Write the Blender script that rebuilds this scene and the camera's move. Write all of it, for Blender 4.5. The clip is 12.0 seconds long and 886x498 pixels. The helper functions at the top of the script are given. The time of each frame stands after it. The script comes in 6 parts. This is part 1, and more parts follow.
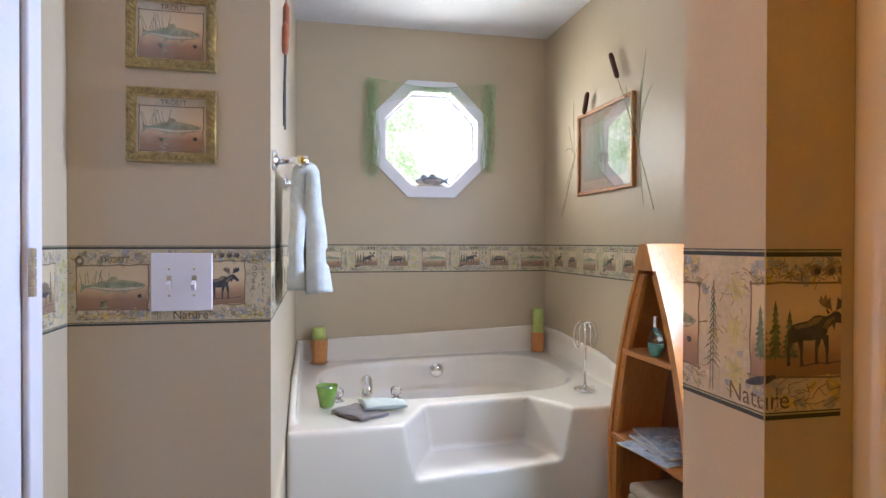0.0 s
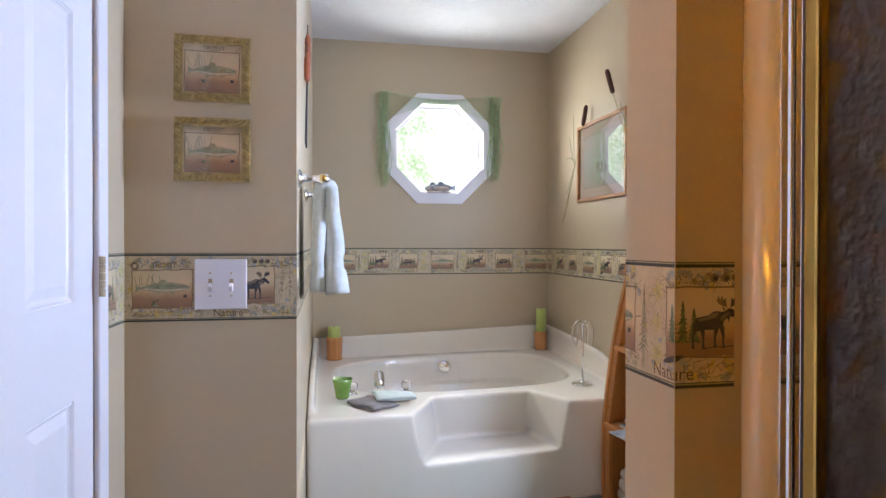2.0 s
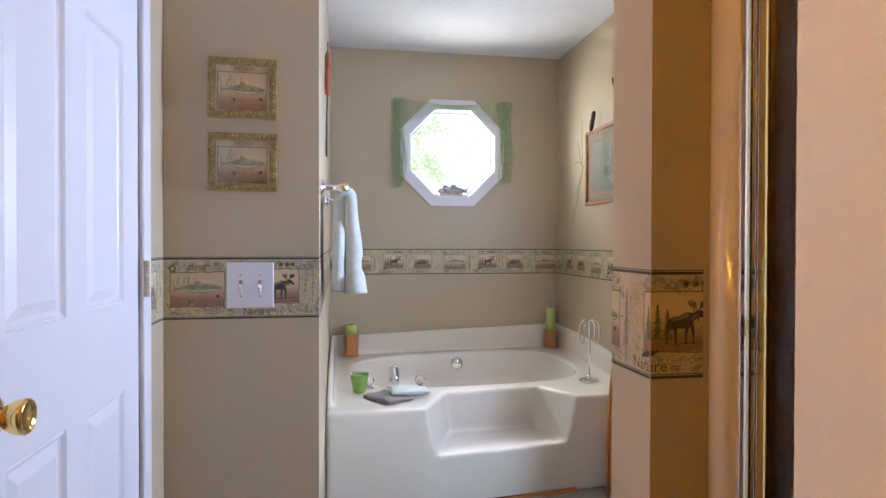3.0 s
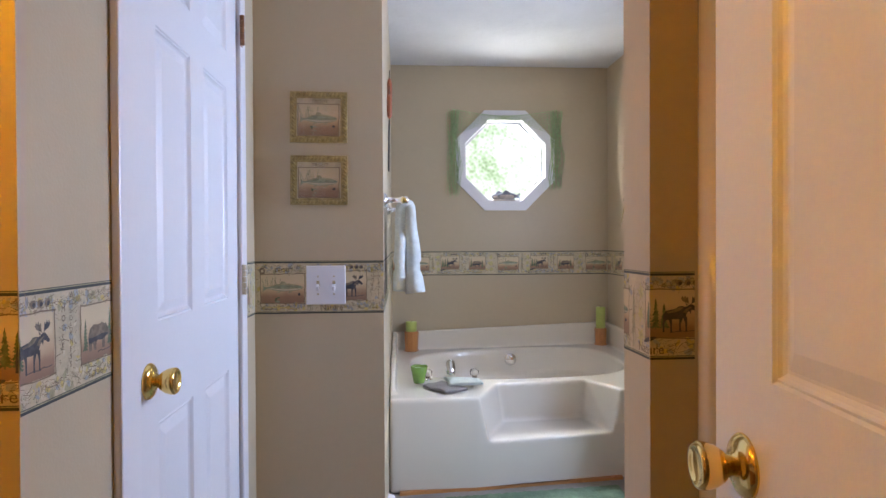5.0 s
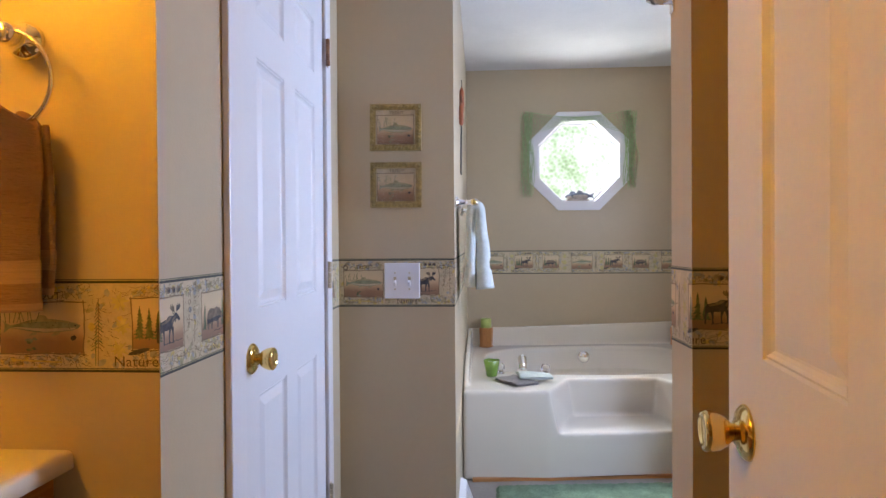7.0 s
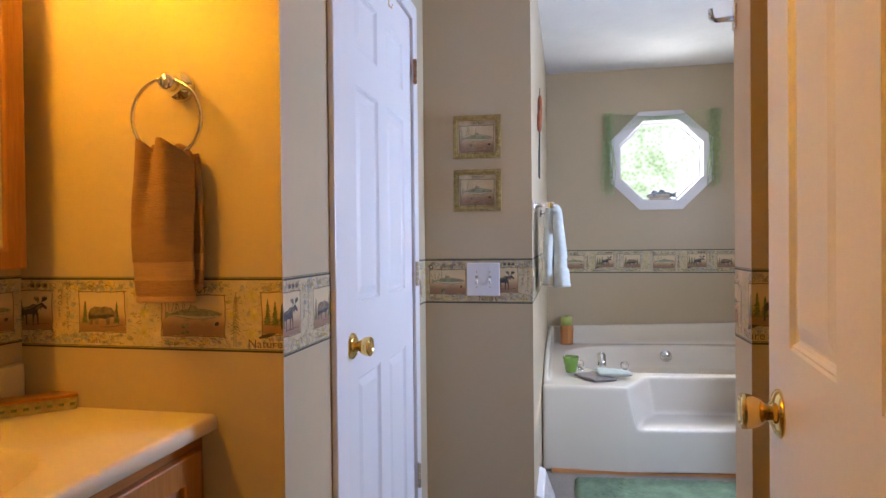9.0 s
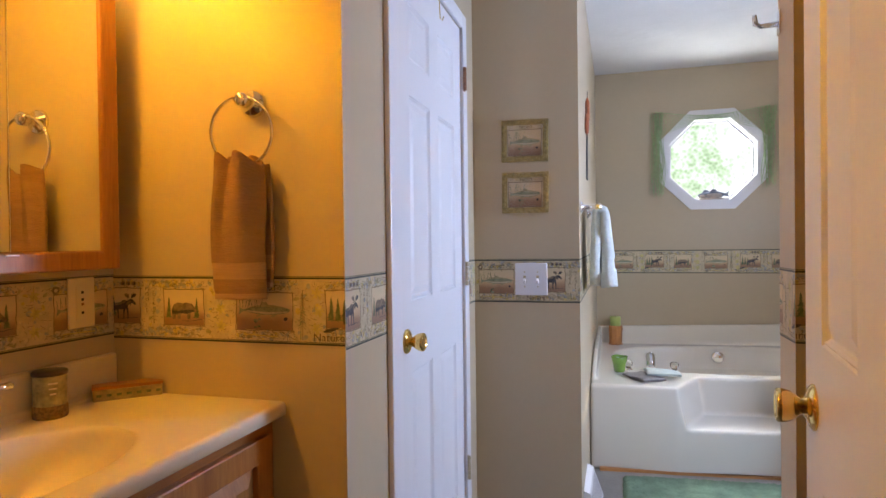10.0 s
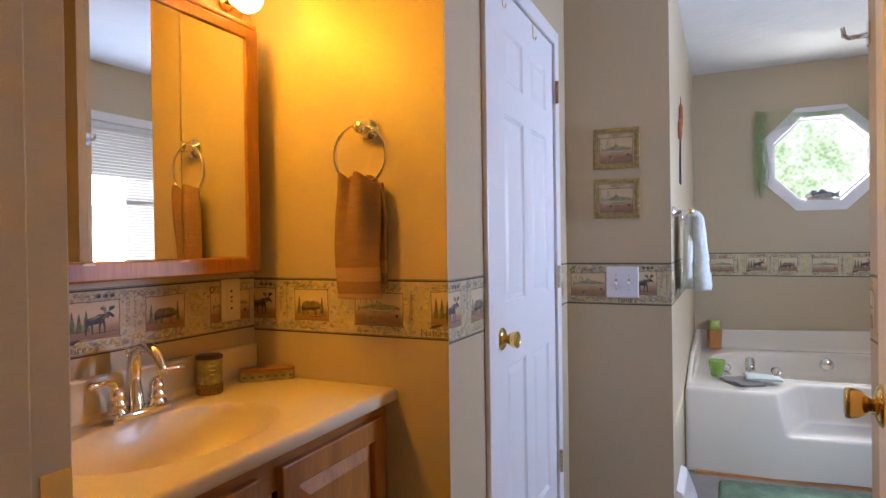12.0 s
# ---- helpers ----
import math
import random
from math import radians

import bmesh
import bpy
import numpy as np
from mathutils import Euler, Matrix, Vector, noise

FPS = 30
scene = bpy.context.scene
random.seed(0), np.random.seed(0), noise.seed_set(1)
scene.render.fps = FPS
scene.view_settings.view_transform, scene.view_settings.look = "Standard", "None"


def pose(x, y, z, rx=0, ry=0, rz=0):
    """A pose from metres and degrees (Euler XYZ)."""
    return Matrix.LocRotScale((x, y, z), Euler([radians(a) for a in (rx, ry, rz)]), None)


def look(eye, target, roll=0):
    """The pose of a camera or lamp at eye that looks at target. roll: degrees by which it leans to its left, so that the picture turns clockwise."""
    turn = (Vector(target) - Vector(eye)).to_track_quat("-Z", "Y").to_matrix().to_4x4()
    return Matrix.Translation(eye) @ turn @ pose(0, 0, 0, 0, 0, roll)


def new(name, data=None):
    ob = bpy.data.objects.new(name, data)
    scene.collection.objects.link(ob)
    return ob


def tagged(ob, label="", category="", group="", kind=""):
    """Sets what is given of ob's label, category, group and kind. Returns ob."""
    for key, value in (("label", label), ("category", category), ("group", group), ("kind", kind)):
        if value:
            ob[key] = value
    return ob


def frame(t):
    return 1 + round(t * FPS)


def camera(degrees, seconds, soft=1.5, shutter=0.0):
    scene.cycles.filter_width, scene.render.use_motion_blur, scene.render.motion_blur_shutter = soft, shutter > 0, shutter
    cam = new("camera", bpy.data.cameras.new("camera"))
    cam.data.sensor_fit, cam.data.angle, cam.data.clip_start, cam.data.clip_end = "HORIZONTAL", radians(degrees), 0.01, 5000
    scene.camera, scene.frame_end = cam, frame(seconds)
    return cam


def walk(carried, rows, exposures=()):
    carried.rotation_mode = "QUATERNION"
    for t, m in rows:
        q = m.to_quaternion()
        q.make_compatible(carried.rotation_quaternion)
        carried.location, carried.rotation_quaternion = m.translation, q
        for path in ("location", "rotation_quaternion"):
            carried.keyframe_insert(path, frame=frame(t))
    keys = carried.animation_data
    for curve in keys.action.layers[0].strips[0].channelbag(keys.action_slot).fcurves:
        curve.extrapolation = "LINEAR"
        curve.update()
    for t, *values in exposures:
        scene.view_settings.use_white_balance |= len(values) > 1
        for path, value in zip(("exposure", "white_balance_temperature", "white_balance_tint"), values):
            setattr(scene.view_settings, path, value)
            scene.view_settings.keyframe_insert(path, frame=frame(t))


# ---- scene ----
cam = camera(72.3, 12.0)
PATH = [
    (0, (0.1, -1.504, 1.141), (0.518, 0.452, 1.123), 0.1),
    (0.5, (0.09, -1.553, 1.145), (0.503, 0.404, 1.128), 0.1),
    (1, (0.09, -1.6, 1.148), (0.491, 0.359, 1.132), 0.1),
    (1.5, (0.084, -1.652, 1.154), (0.476, 0.309, 1.138), 0.1),
    (2, (0.078, -1.72, 1.159), (0.459, 0.244, 1.144), 0.1),
    (2.5, (0.069, -1.782, 1.169), (0.433, 0.185, 1.15), 0.1),
    (4.5, (0.053, -2.078, 1.191), (0.251, -0.088, 1.171), -0.1),
    (5, (0.057, -2.118, 1.193), (0.199, -0.123, 1.174), -0.3),
    (5.5, (0.065, -2.148, 1.191), (0.146, -0.15, 1.174), -0.3),
    (6, (0.076, -2.195, 1.19), (0.091, -0.195, 1.173), -0.3),
    (6.5, (0.082, -2.241, 1.19), (0.033, -0.241, 1.173), -0.4),
    (7, (0.098, -2.273, 1.19), (-0.026, -0.277, 1.172), -0.4),
    (9, (0.13, -2.444, 1.201), (-0.266, -0.484, 1.18), -0.6),
    (9.5, (0.14, -2.49, 1.202), (-0.333, -0.547, 1.184), -0.7),
    (10, (0.145, -2.532, 1.206), (-0.405, -0.61, 1.186), -0.7),
    (10.5, (0.154, -2.573, 1.21), (-0.475, -0.675, 1.19), -0.7),
    (11, (0.17, -2.608, 1.214), (-0.54, -0.738, 1.195), -0.8),
    (11.5, (0.174, -2.642, 1.213), (-0.601, -0.798, 1.201), -0.8),
    (12, (0.2, -2.697, 1.224), (-0.641, -0.882, 1.209), -0.8),
]
walk(cam, [(t, look(eye, target, roll)) for t, eye, target, roll in PATH],
     exposures=[(0, 0.52), (2.5, 0.48), (4.5, 0.27), (9, 0.30), (12, 0.22)])

# ---- sky, sun and exposure ----
world = bpy.data.worlds.new("world")
scene.world = world
world.use_nodes = True
wn, wl = world.node_tree.nodes, world.node_tree.links
sky = wn.new("ShaderNodeTexSky")
sky.sky_type, sky.sun_disc = "NISHITA", False
sky.sun_elevation, sky.sun_rotation = radians(21.7), radians(102.6)
wl.new(sky.outputs["Color"], wn["Background"].inputs["Color"])
wn["Background"].inputs["Strength"].default_value = 0.12

sun = new("sun", bpy.data.lights.new("sun", "SUN"))
sun.data.energy, sun.data.angle, sun.data.color = 5.0, radians(0.6), (1.0, 0.95, 0.86)
sun.matrix_world = look((15.7, -3.5, 6.4), (0, 0, 0))


def area_lamp(name, size_x, size_y, watts, colour, m):
    lamp = new(name, bpy.data.lights.new(name, "AREA"))
    lamp.data.shape, lamp.data.size, lamp.data.size_y = "RECTANGLE", size_x, size_y
    lamp.data.energy, lamp.data.color = watts, colour
    lamp.matrix_world = m
    return lamp


# skylight in the opening of the side window, and round the outside of the octagon
area_lamp("side_window_sky", 0.60, 0.34, 35, (0.52, 0.66, 1.0), pose(1.551, -0.12, 1.40, 0, 90, 0))
area_lamp("octagon_sky_above", 1.3, 1.0, 248, (0.86, 0.94, 1.0), look((0.80, 3.05, 3.1), (0.80, 1.9, 1.5)))
area_lamp("octagon_sky_below", 1.3, 0.8, 45, (0.93, 0.98, 0.96), look((0.80, 2.85, 0.95), (0.80, 1.6, 2.4)))
area_lamp("octagon_sky_beside", 0.9, 1.0, 80, (0.92, 0.97, 1.0), look((-0.25, 3.0, 1.75), (1.3, 1.6, 1.75)))
# warm fill lamp added in the unseen bedroom behind the doorway
area_lamp("doorway_warm_fill", 1.6, 1.2, 5.0, (1.0, 0.54, 0.20), look((0.9, -5.15, 1.5), (0.1, -2.3, 1.3)))


# ---- materials ----
def mat(name, colour, rough=0.5, metal=0.0, vary=0.12, scale=6.0, fine=90.0, bump=0.0, bump_scale=120.0, second=None, coat=0.0, spec=0.5, stretch=(1, 1, 1)):
    """A surface whose colour drifts at two scales, with fine relief."""
    m = bpy.data.materials.new(name)
    m.use_nodes = True
    n, l = m.node_tree.nodes, m.node_tree.links
    b = n["Principled BSDF"]
    b.inputs["Roughness"].default_value, b.inputs["Metallic"].default_value = rough, metal
    b.inputs["Coat Weight"].default_value, b.inputs["Specular IOR Level"].default_value = coat, spec
    tc, mp = n.new("ShaderNodeTexCoord"), n.new("ShaderNodeMapping")
    mp.inputs["Scale"].default_value = stretch
    l.new(tc.outputs["Object"], mp.inputs["Vector"])
    big, small = n.new("ShaderNodeTexNoise"), n.new("ShaderNodeTexNoise")
    big.inputs["Scale"].default_value, big.inputs["Detail"].default_value = scale, 4
    small.inputs["Scale"].default_value, small.inputs["Detail"].default_value = fine, 3
    l.new(mp.outputs["Vector"], big.inputs["Vector"])
    l.new(mp.outputs["Vector"], small.inputs["Vector"])
    mixf = n.new("ShaderNodeMix")
    mixf.inputs["Factor"].default_value = 0.35
    l.new(big.outputs["Fac"], mixf.inputs["A"])
    l.new(small.outputs["Fac"], mixf.inputs["B"])
    ramp = n.new("ShaderNodeValToRGB")
    dark = second or tuple(c * (1 - vary) for c in colour)
    light = tuple(min(1.0, c * (1 + vary * 0.6)) for c in colour)
    ramp.color_ramp.elements[0].position, ramp.color_ramp.elements[1].position = 0.32, 0.68
    ramp.color_ramp.elements[0].color, ramp.color_ramp.elements[1].color = (*dark, 1), (*light, 1)
    l.new(mixf.outputs["Result"], ramp.inputs["Fac"])
    l.new(ramp.outputs["Color"], b.inputs["Base Color"])
    if bump:
        tex, bp = n.new("ShaderNodeTexNoise"), n.new("ShaderNodeBump")
        tex.inputs["Scale"].default_value, tex.inputs["Detail"].default_value = bump_scale, 3
        bp.inputs["Strength"].default_value, bp.inputs["Distance"].default_value = bump, 0.004
        l.new(mp.outputs["Vector"], tex.inputs["Vector"])
        l.new(tex.outputs["Fac"], bp.inputs["Height"])
        l.new(bp.outputs["Normal"], b.inputs["Normal"])
    return m


def glass_mat(name, colour=(1, 1, 1), rough=0.0, ior=1.45, bump=0.0, bump_scale=30.0):
    m = bpy.data.materials.new(name)
    m.use_nodes = True
    n, l = m.node_tree.nodes, m.node_tree.links
    b = n["Principled BSDF"]
    b.inputs["Base Color"].default_value = (*colour, 1)
    b.inputs["Roughness"].default_value, b.inputs["IOR"].default_value = rough, ior
    b.inputs["Transmission Weight"].default_value = 1.0
    if bump:
        tc, tex, bp = n.new("ShaderNodeTexCoord"), n.new("ShaderNodeTexNoise"), n.new("ShaderNodeBump")
        tex.inputs["Scale"].default_value, tex.inputs["Detail"].default_value = bump_scale, 2
        bp.inputs["Strength"].default_value, bp.inputs["Distance"].default_value = bump, 0.01
        l.new(tc.outputs["Object"], tex.inputs["Vector"])
        l.new(tex.outputs["Fac"], bp.inputs["Height"])
        l.new(bp.outputs["Normal"], b.inputs["Normal"])
    return m


def glow_mat(name, colour, strength):
    m = bpy.data.materials.new(name)
    m.use_nodes = True
    b = m.node_tree.nodes["Principled BSDF"]
    b.inputs["Base Color"].default_value = (0.9, 0.88, 0.8, 1)
    b.inputs["Emission Color"].default_value = (*colour, 1)
    b.inputs["Emission Strength"].default_value = strength
    return m


def wood_mat(name, light, dark, rough=0.4, axis=2, rings=9.0, coat=0.2):
    """Long grain along one axis of the object."""
    m = bpy.data.materials.new(name)
    m.use_nodes = True
    n, l = m.node_tree.nodes, m.node_tree.links
    b = n["Principled BSDF"]
    b.inputs["Roughness"].default_value, b.inputs["Coat Weight"].default_value = rough, coat
    b.inputs["Coat Roughness"].default_value = 0.25
    tc, mp = n.new("ShaderNodeTexCoord"), n.new("ShaderNodeMapping")
    s = [rings, rings, rings]
    s[axis] = rings * 0.08
    mp.inputs["Scale"].default_value = s
    l.new(tc.outputs["Object"], mp.inputs["Vector"])
    a, f = n.new("ShaderNodeTexNoise"), n.new("ShaderNodeTexNoise")
    a.inputs["Scale"].default_value, a.inputs["Detail"].default_value, a.inputs["Distortion"].default_value = 1.6, 5, 0.8
    f.inputs["Scale"].default_value, f.inputs["Detail"].default_value = 16, 4
    l.new(mp.outputs["Vector"], a.inputs["Vector"])
    l.new(mp.outputs["Vector"], f.inputs["Vector"])
    mixf = n.new("ShaderNodeMix")
    mixf.inputs["Factor"].default_value = 0.45
    l.new(a.outputs["Fac"], mixf.inputs["A"])
    l.new(f.outputs["Fac"], mixf.inputs["B"])
    ramp = n.new("ShaderNodeValToRGB")
    ramp.color_ramp.elements[0].position, ramp.color_ramp.elements[1].position = 0.35, 0.66
    ramp.color_ramp.elements[0].color, ramp.color_ramp.elements[1].color = (*dark, 1), (*light, 1)
    l.new(mixf.outputs["Result"], ramp.inputs["Fac"])
    l.new(ramp.outputs["Color"], b.inputs["Base Color"])
    bp = n.new("ShaderNodeBump")
    bp.inputs["Strength"].default_value, bp.inputs["Distance"].default_value = 0.12, 0.002
    l.new(f.outputs["Fac"], bp.inputs["Height"])
    l.new(bp.outputs["Normal"], b.inputs["Normal"])
    return m


def scene_mat(name, stops, rough=0.5, noise_amount=0.12):
    """Printed landscape: colours from the foot of the picture to its top, over one unit of the object's v."""
    m = bpy.data.materials.new(name)
    m.use_nodes = True
    n, l = m.node_tree.nodes, m.node_tree.links
    b = n["Principled BSDF"]
    b.inputs["Roughness"].default_value = rough
    uv, sep, tex, add = n.new("ShaderNodeUVMap"), n.new("ShaderNodeSeparateXYZ"), n.new("ShaderNodeTexNoise"), n.new("ShaderNodeMath")
    tc = n.new("ShaderNodeTexCoord")
    l.new(uv.outputs["UV"], sep.inputs["Vector"])
    l.new(tc.outputs["Object"], tex.inputs["Vector"])
    tex.inputs["Scale"].default_value, tex.inputs["Detail"].default_value = 38, 5
    mul = n.new("ShaderNodeMath")
    mul.operation = "MULTIPLY_ADD"
    mul.inputs[1].default_value, mul.inputs[2].default_value = noise_amount * 2, -noise_amount
    l.new(tex.outputs["Fac"], mul.inputs[0])
    l.new(sep.outputs["Y"], add.inputs[0])
    l.new(mul.outputs["Value"], add.inputs[1])
    ramp = n.new("ShaderNodeValToRGB")
    els = ramp.color_ramp.elements
    while len(els) < len(stops):
        els.new(0.5)
    for e, (p, c) in zip(els, stops):
        e.position, e.color = p, (*c, 1)
    l.new(add.outputs["Value"], ramp.inputs["Fac"])
    l.new(ramp.outputs["Color"], b.inputs["Base Color"])
    return m


M_WALL = mat("tan_eggshell_paint", (0.515, 0.415, 0.28), 0.38, vary=0.035, scale=1.3, fine=40, bump=0.10, bump_scale=190, spec=0.4)
M_CEIL = mat("white_textured_ceiling", (0.74, 0.73, 0.74), 0.85, vary=0.05, scale=5, bump=1.0, bump_scale=17)
M_TRIM = mat("white_gloss_trim", (0.78, 0.76, 0.78), 0.32, vary=0.03, scale=3)
M_DOOR = mat("white_painted_door", (0.77, 0.755, 0.775), 0.38, vary=0.03, scale=2.5, bump=0.05, bump_scale=260)
M_BASEB = mat("cream_baseboard", (0.62, 0.55, 0.42), 0.4, vary=0.05)
M_FLOOR = mat("grey_brown_vinyl", (0.30, 0.27, 0.24), 0.35, vary=0.25, scale=4, fine=60)
M_TUB = mat("bone_acrylic", (0.76, 0.69, 0.59), 0.25, vary=0.015, scale=2, coat=0.12)
M_COUNTER = mat("bone_cultured_marble", (0.69, 0.60, 0.46), 0.30, vary=0.03, scale=3, coat=0.08)
M_CHROME = mat("polished_chrome", (0.82, 0.82, 0.84), 0.07, 1.0, vary=0.03)
M_BRASS = mat("polished_brass", (0.86, 0.62, 0.22), 0.12, 1.0, vary=0.06, scale=30)
M_COPPER = mat("tarnished_hinge_metal", (0.36, 0.18, 0.10), 0.4, 1.0, vary=0.35, scale=60)
M_STEEL = mat("dull_brass_hinge", (0.55, 0.47, 0.33), 0.3, 1.0, vary=0.2, scale=50)
M_OAK = wood_mat("honey_oak", (0.44, 0.19, 0.045), (0.28, 0.10, 0.02), 0.38, 2)
M_OAK_Y = wood_mat("honey_oak_lengthwise", (0.44, 0.19, 0.045), (0.28, 0.10, 0.02), 0.38, 1)
M_PINE = wood_mat("varnished_pine", (0.54, 0.22, 0.055), (0.40, 0.14, 0.03), 0.36, 2, 7, 0.2)
# the pine's grain again in a darker brown, for the shelf's back
M_PINE_DARK = wood_mat("dark_back_boards", (0.20, 0.075, 0.03), (0.12, 0.04, 0.018), 0.45, 2, 7, 0.2)
M_GILT = mat("antique_gilt", (0.44, 0.33, 0.13), 0.32, 0.6, vary=0.5, scale=70, fine=300, bump=0.3, bump_scale=400)
M_MIRROR = bpy.data.materials.new("mirror_silver")
M_MIRROR.use_nodes = True
M_MIRROR.node_tree.nodes["Principled BSDF"].inputs["Metallic"].default_value = 1.0
M_MIRROR.node_tree.nodes["Principled BSDF"].inputs["Roughness"].default_value = 0.015
M_MIRROR.node_tree.nodes["Principled BSDF"].inputs["Base Color"].default_value = (0.86, 0.87, 0.86, 1)
M_GLASS = glass_mat("clear_glass")


def thin_glass_mat(name, slant):
    """A single thin sheet: clear, with a gloss that grows at a slant."""
    m = bpy.data.materials.new(name)
    m.use_nodes = True
    n, l = m.node_tree.nodes, m.node_tree.links
    n.remove(n["Principled BSDF"])
    clear, gloss, mixs, lw = n.new("ShaderNodeBsdfTransparent"), n.new("ShaderNodeBsdfGlossy"), n.new("ShaderNodeMixShader"), n.new("ShaderNodeLayerWeight")
    power, amount = n.new("ShaderNodeMath"), n.new("ShaderNodeMath")
    power.operation, amount.operation = "POWER", "MULTIPLY_ADD"
    power.inputs[1].default_value, amount.inputs[1].default_value, amount.inputs[2].default_value = 1.6, slant, 0.03
    lw.inputs["Blend"].default_value, gloss.inputs["Roughness"].default_value = 0.5, 0.01
    l.new(lw.outputs["Facing"], power.inputs[0])
    l.new(power.outputs["Value"], amount.inputs[0])
    l.new(amount.outputs["Value"], mixs.inputs["Fac"])
    l.new(clear.outputs["BSDF"], mixs.inputs[1])
    l.new(gloss.outputs["BSDF"], mixs.inputs[2])
    l.new(mixs.outputs["Shader"], n["Material Output"].inputs["Surface"])
    return m


M_FRAMEGLASS = thin_glass_mat("small_picture_glass", 0.12)
M_SHOWERGLASS = glass_mat("obscure_shower_glass", (0.62, 0.55, 0.46), 0.28, 1.45, 0.8, 45)
M_PLATE = mat("white_plastic", (0.76, 0.75, 0.79), 0.28, vary=0.02)
M_IVORY = mat("ivory_plastic", (0.72, 0.64, 0.46), 0.3, vary=0.02)
M_DARK = mat("dark_slot", (0.03, 0.028, 0.03), 0.6)
M_NET = mat("green_fishnet_cord", (0.42, 0.53, 0.28), 0.85, vary=0.25, scale=40)
M_TOWEL_W = mat("white_green_terry", (0.66, 0.69, 0.66), 0.95, vary=0.14, scale=45, fine=260, bump=0.7, bump_scale=330)
M_TOWEL_B = mat("brown_terry", (0.31, 0.175, 0.105), 0.95, vary=0.12, scale=30, fine=260, bump=1.0, bump_scale=150, stretch=(0.5, 0.5, 3))
M_RUG = mat("sage_bath_rug", (0.20, 0.29, 0.19), 0.95, vary=0.4, scale=14, fine=160, bump=1.0, bump_scale=240)
M_PORCELAIN = mat("white_porcelain", (0.80, 0.80, 0.80), 0.1, vary=0.02, coat=0.5)


# ---- building helpers ----
def link_mesh(name, bm, material, parent=None, smooth=False):
    me = bpy.data.meshes.new(name)
    bmesh.ops.recalc_face_normals(bm, faces=bm.faces)
    bm.to_mesh(me)
    bm.free()
    for m in (material if isinstance(material, (list, tuple)) else [material]):
        me.materials.append(m)
    if smooth:
        for p in me.polygons:
            p.use_smooth = True
    ob = new(name, me)
    if parent:
        ob.parent = parent
    return ob


def part(name, bm, material, parent, label="", smooth=False):
    ob = link_mesh(name, bm, material, parent, smooth)
    return tagged(ob, label) if label else ob


def thing(name, label, category, at=(0, 0, 0), turn=0, group="", kind=""):
    e = new(name)
    e.empty_display_size = 0.05
    e.matrix_basis = pose(*at, 0, 0, turn)
    return tagged(e, label, category, group, kind)


def box(lo, hi, bevel=0.0, bm=None, seg=2):
    own = bmesh.new()
    bmesh.ops.create_cube(own, size=1.0)
    c = [(a + b) / 2 for a, b in zip(lo, hi)]
    s = [abs(b - a) for a, b in zip(lo, hi)]
    bmesh.ops.transform(own, matrix=Matrix.Translation(c) @ Matrix.Diagonal((*s, 1)), verts=own.verts)
    if bevel:
        bmesh.ops.bevel(own, geom=own.edges[:], offset=min(bevel, min(s) * 0.45), segments=seg, profile=0.5, affect="EDGES")
    return join(bm, own)


def join(bm, other):
    if bm is None:
        return other
    me = bpy.data.meshes.new("tmp")
    other.to_mesh(me)
    other.free()
    bm.from_mesh(me)
    bpy.data.meshes.remove(me)
    return bm


def lathe(profile, at=(0, 0, 0), turn=None, seg=28, bm=None):
    """Turns (radius, height) pairs about z; turn is a matrix that lays the axis elsewhere."""
    own = bmesh.new()
    rings = []
    for r, h in profile:
        rings.append([own.verts.new((r * math.cos(2 * math.pi * k / seg), r * math.sin(2 * math.pi * k / seg), h)) for k in range(seg)])
    for a, b in zip(rings, rings[1:]):
        for k in range(seg):
            own.faces.new((a[k], a[(k + 1) % seg], b[(k + 1) % seg], b[k]))
    own.faces.new(rings[0][::-1])
    own.faces.new(rings[-1])
    bmesh.ops.transform(own, matrix=Matrix.Translation(at) @ (turn or Matrix.Identity(4)), verts=own.verts)
    return join(bm, own)


def tube(points, radius, seg=10, bm=None, closed=False):
    """A round bar along points; radius may be one number or one for each point."""
    own = bmesh.new()
    pts = [Vector(p) for p in points]
    n = len(pts)
    rad = radius if isinstance(radius, (list, tuple)) else [radius] * n
    rings, side = [], None
    for i, p in enumerate(pts):
        a = pts[(i - 1) % n] if closed or i else p
        b = pts[(i + 1) % n] if closed or i < n - 1 else p
        d = (b - a).normalized()
        if side is None:
            side = d.orthogonal().normalized()
        side = (side - d * side.dot(d)).normalized()
        up = d.cross(side)
        rings.append([own.verts.new(p + rad[i] * (math.cos(2 * math.pi * k / seg) * side + math.sin(2 * math.pi * k / seg) * up)) for k in range(seg)])
    for i in range(n if closed else n - 1):
        a, b = rings[i], rings[(i + 1) % n]
        for k in range(seg):
            own.faces.new((a[k], a[(k + 1) % seg], b[(k + 1) % seg], b[k]))
    if not closed:
        own.faces.new(rings[0][::-1])
        own.faces.new(rings[-1])
    return join(bm, own)


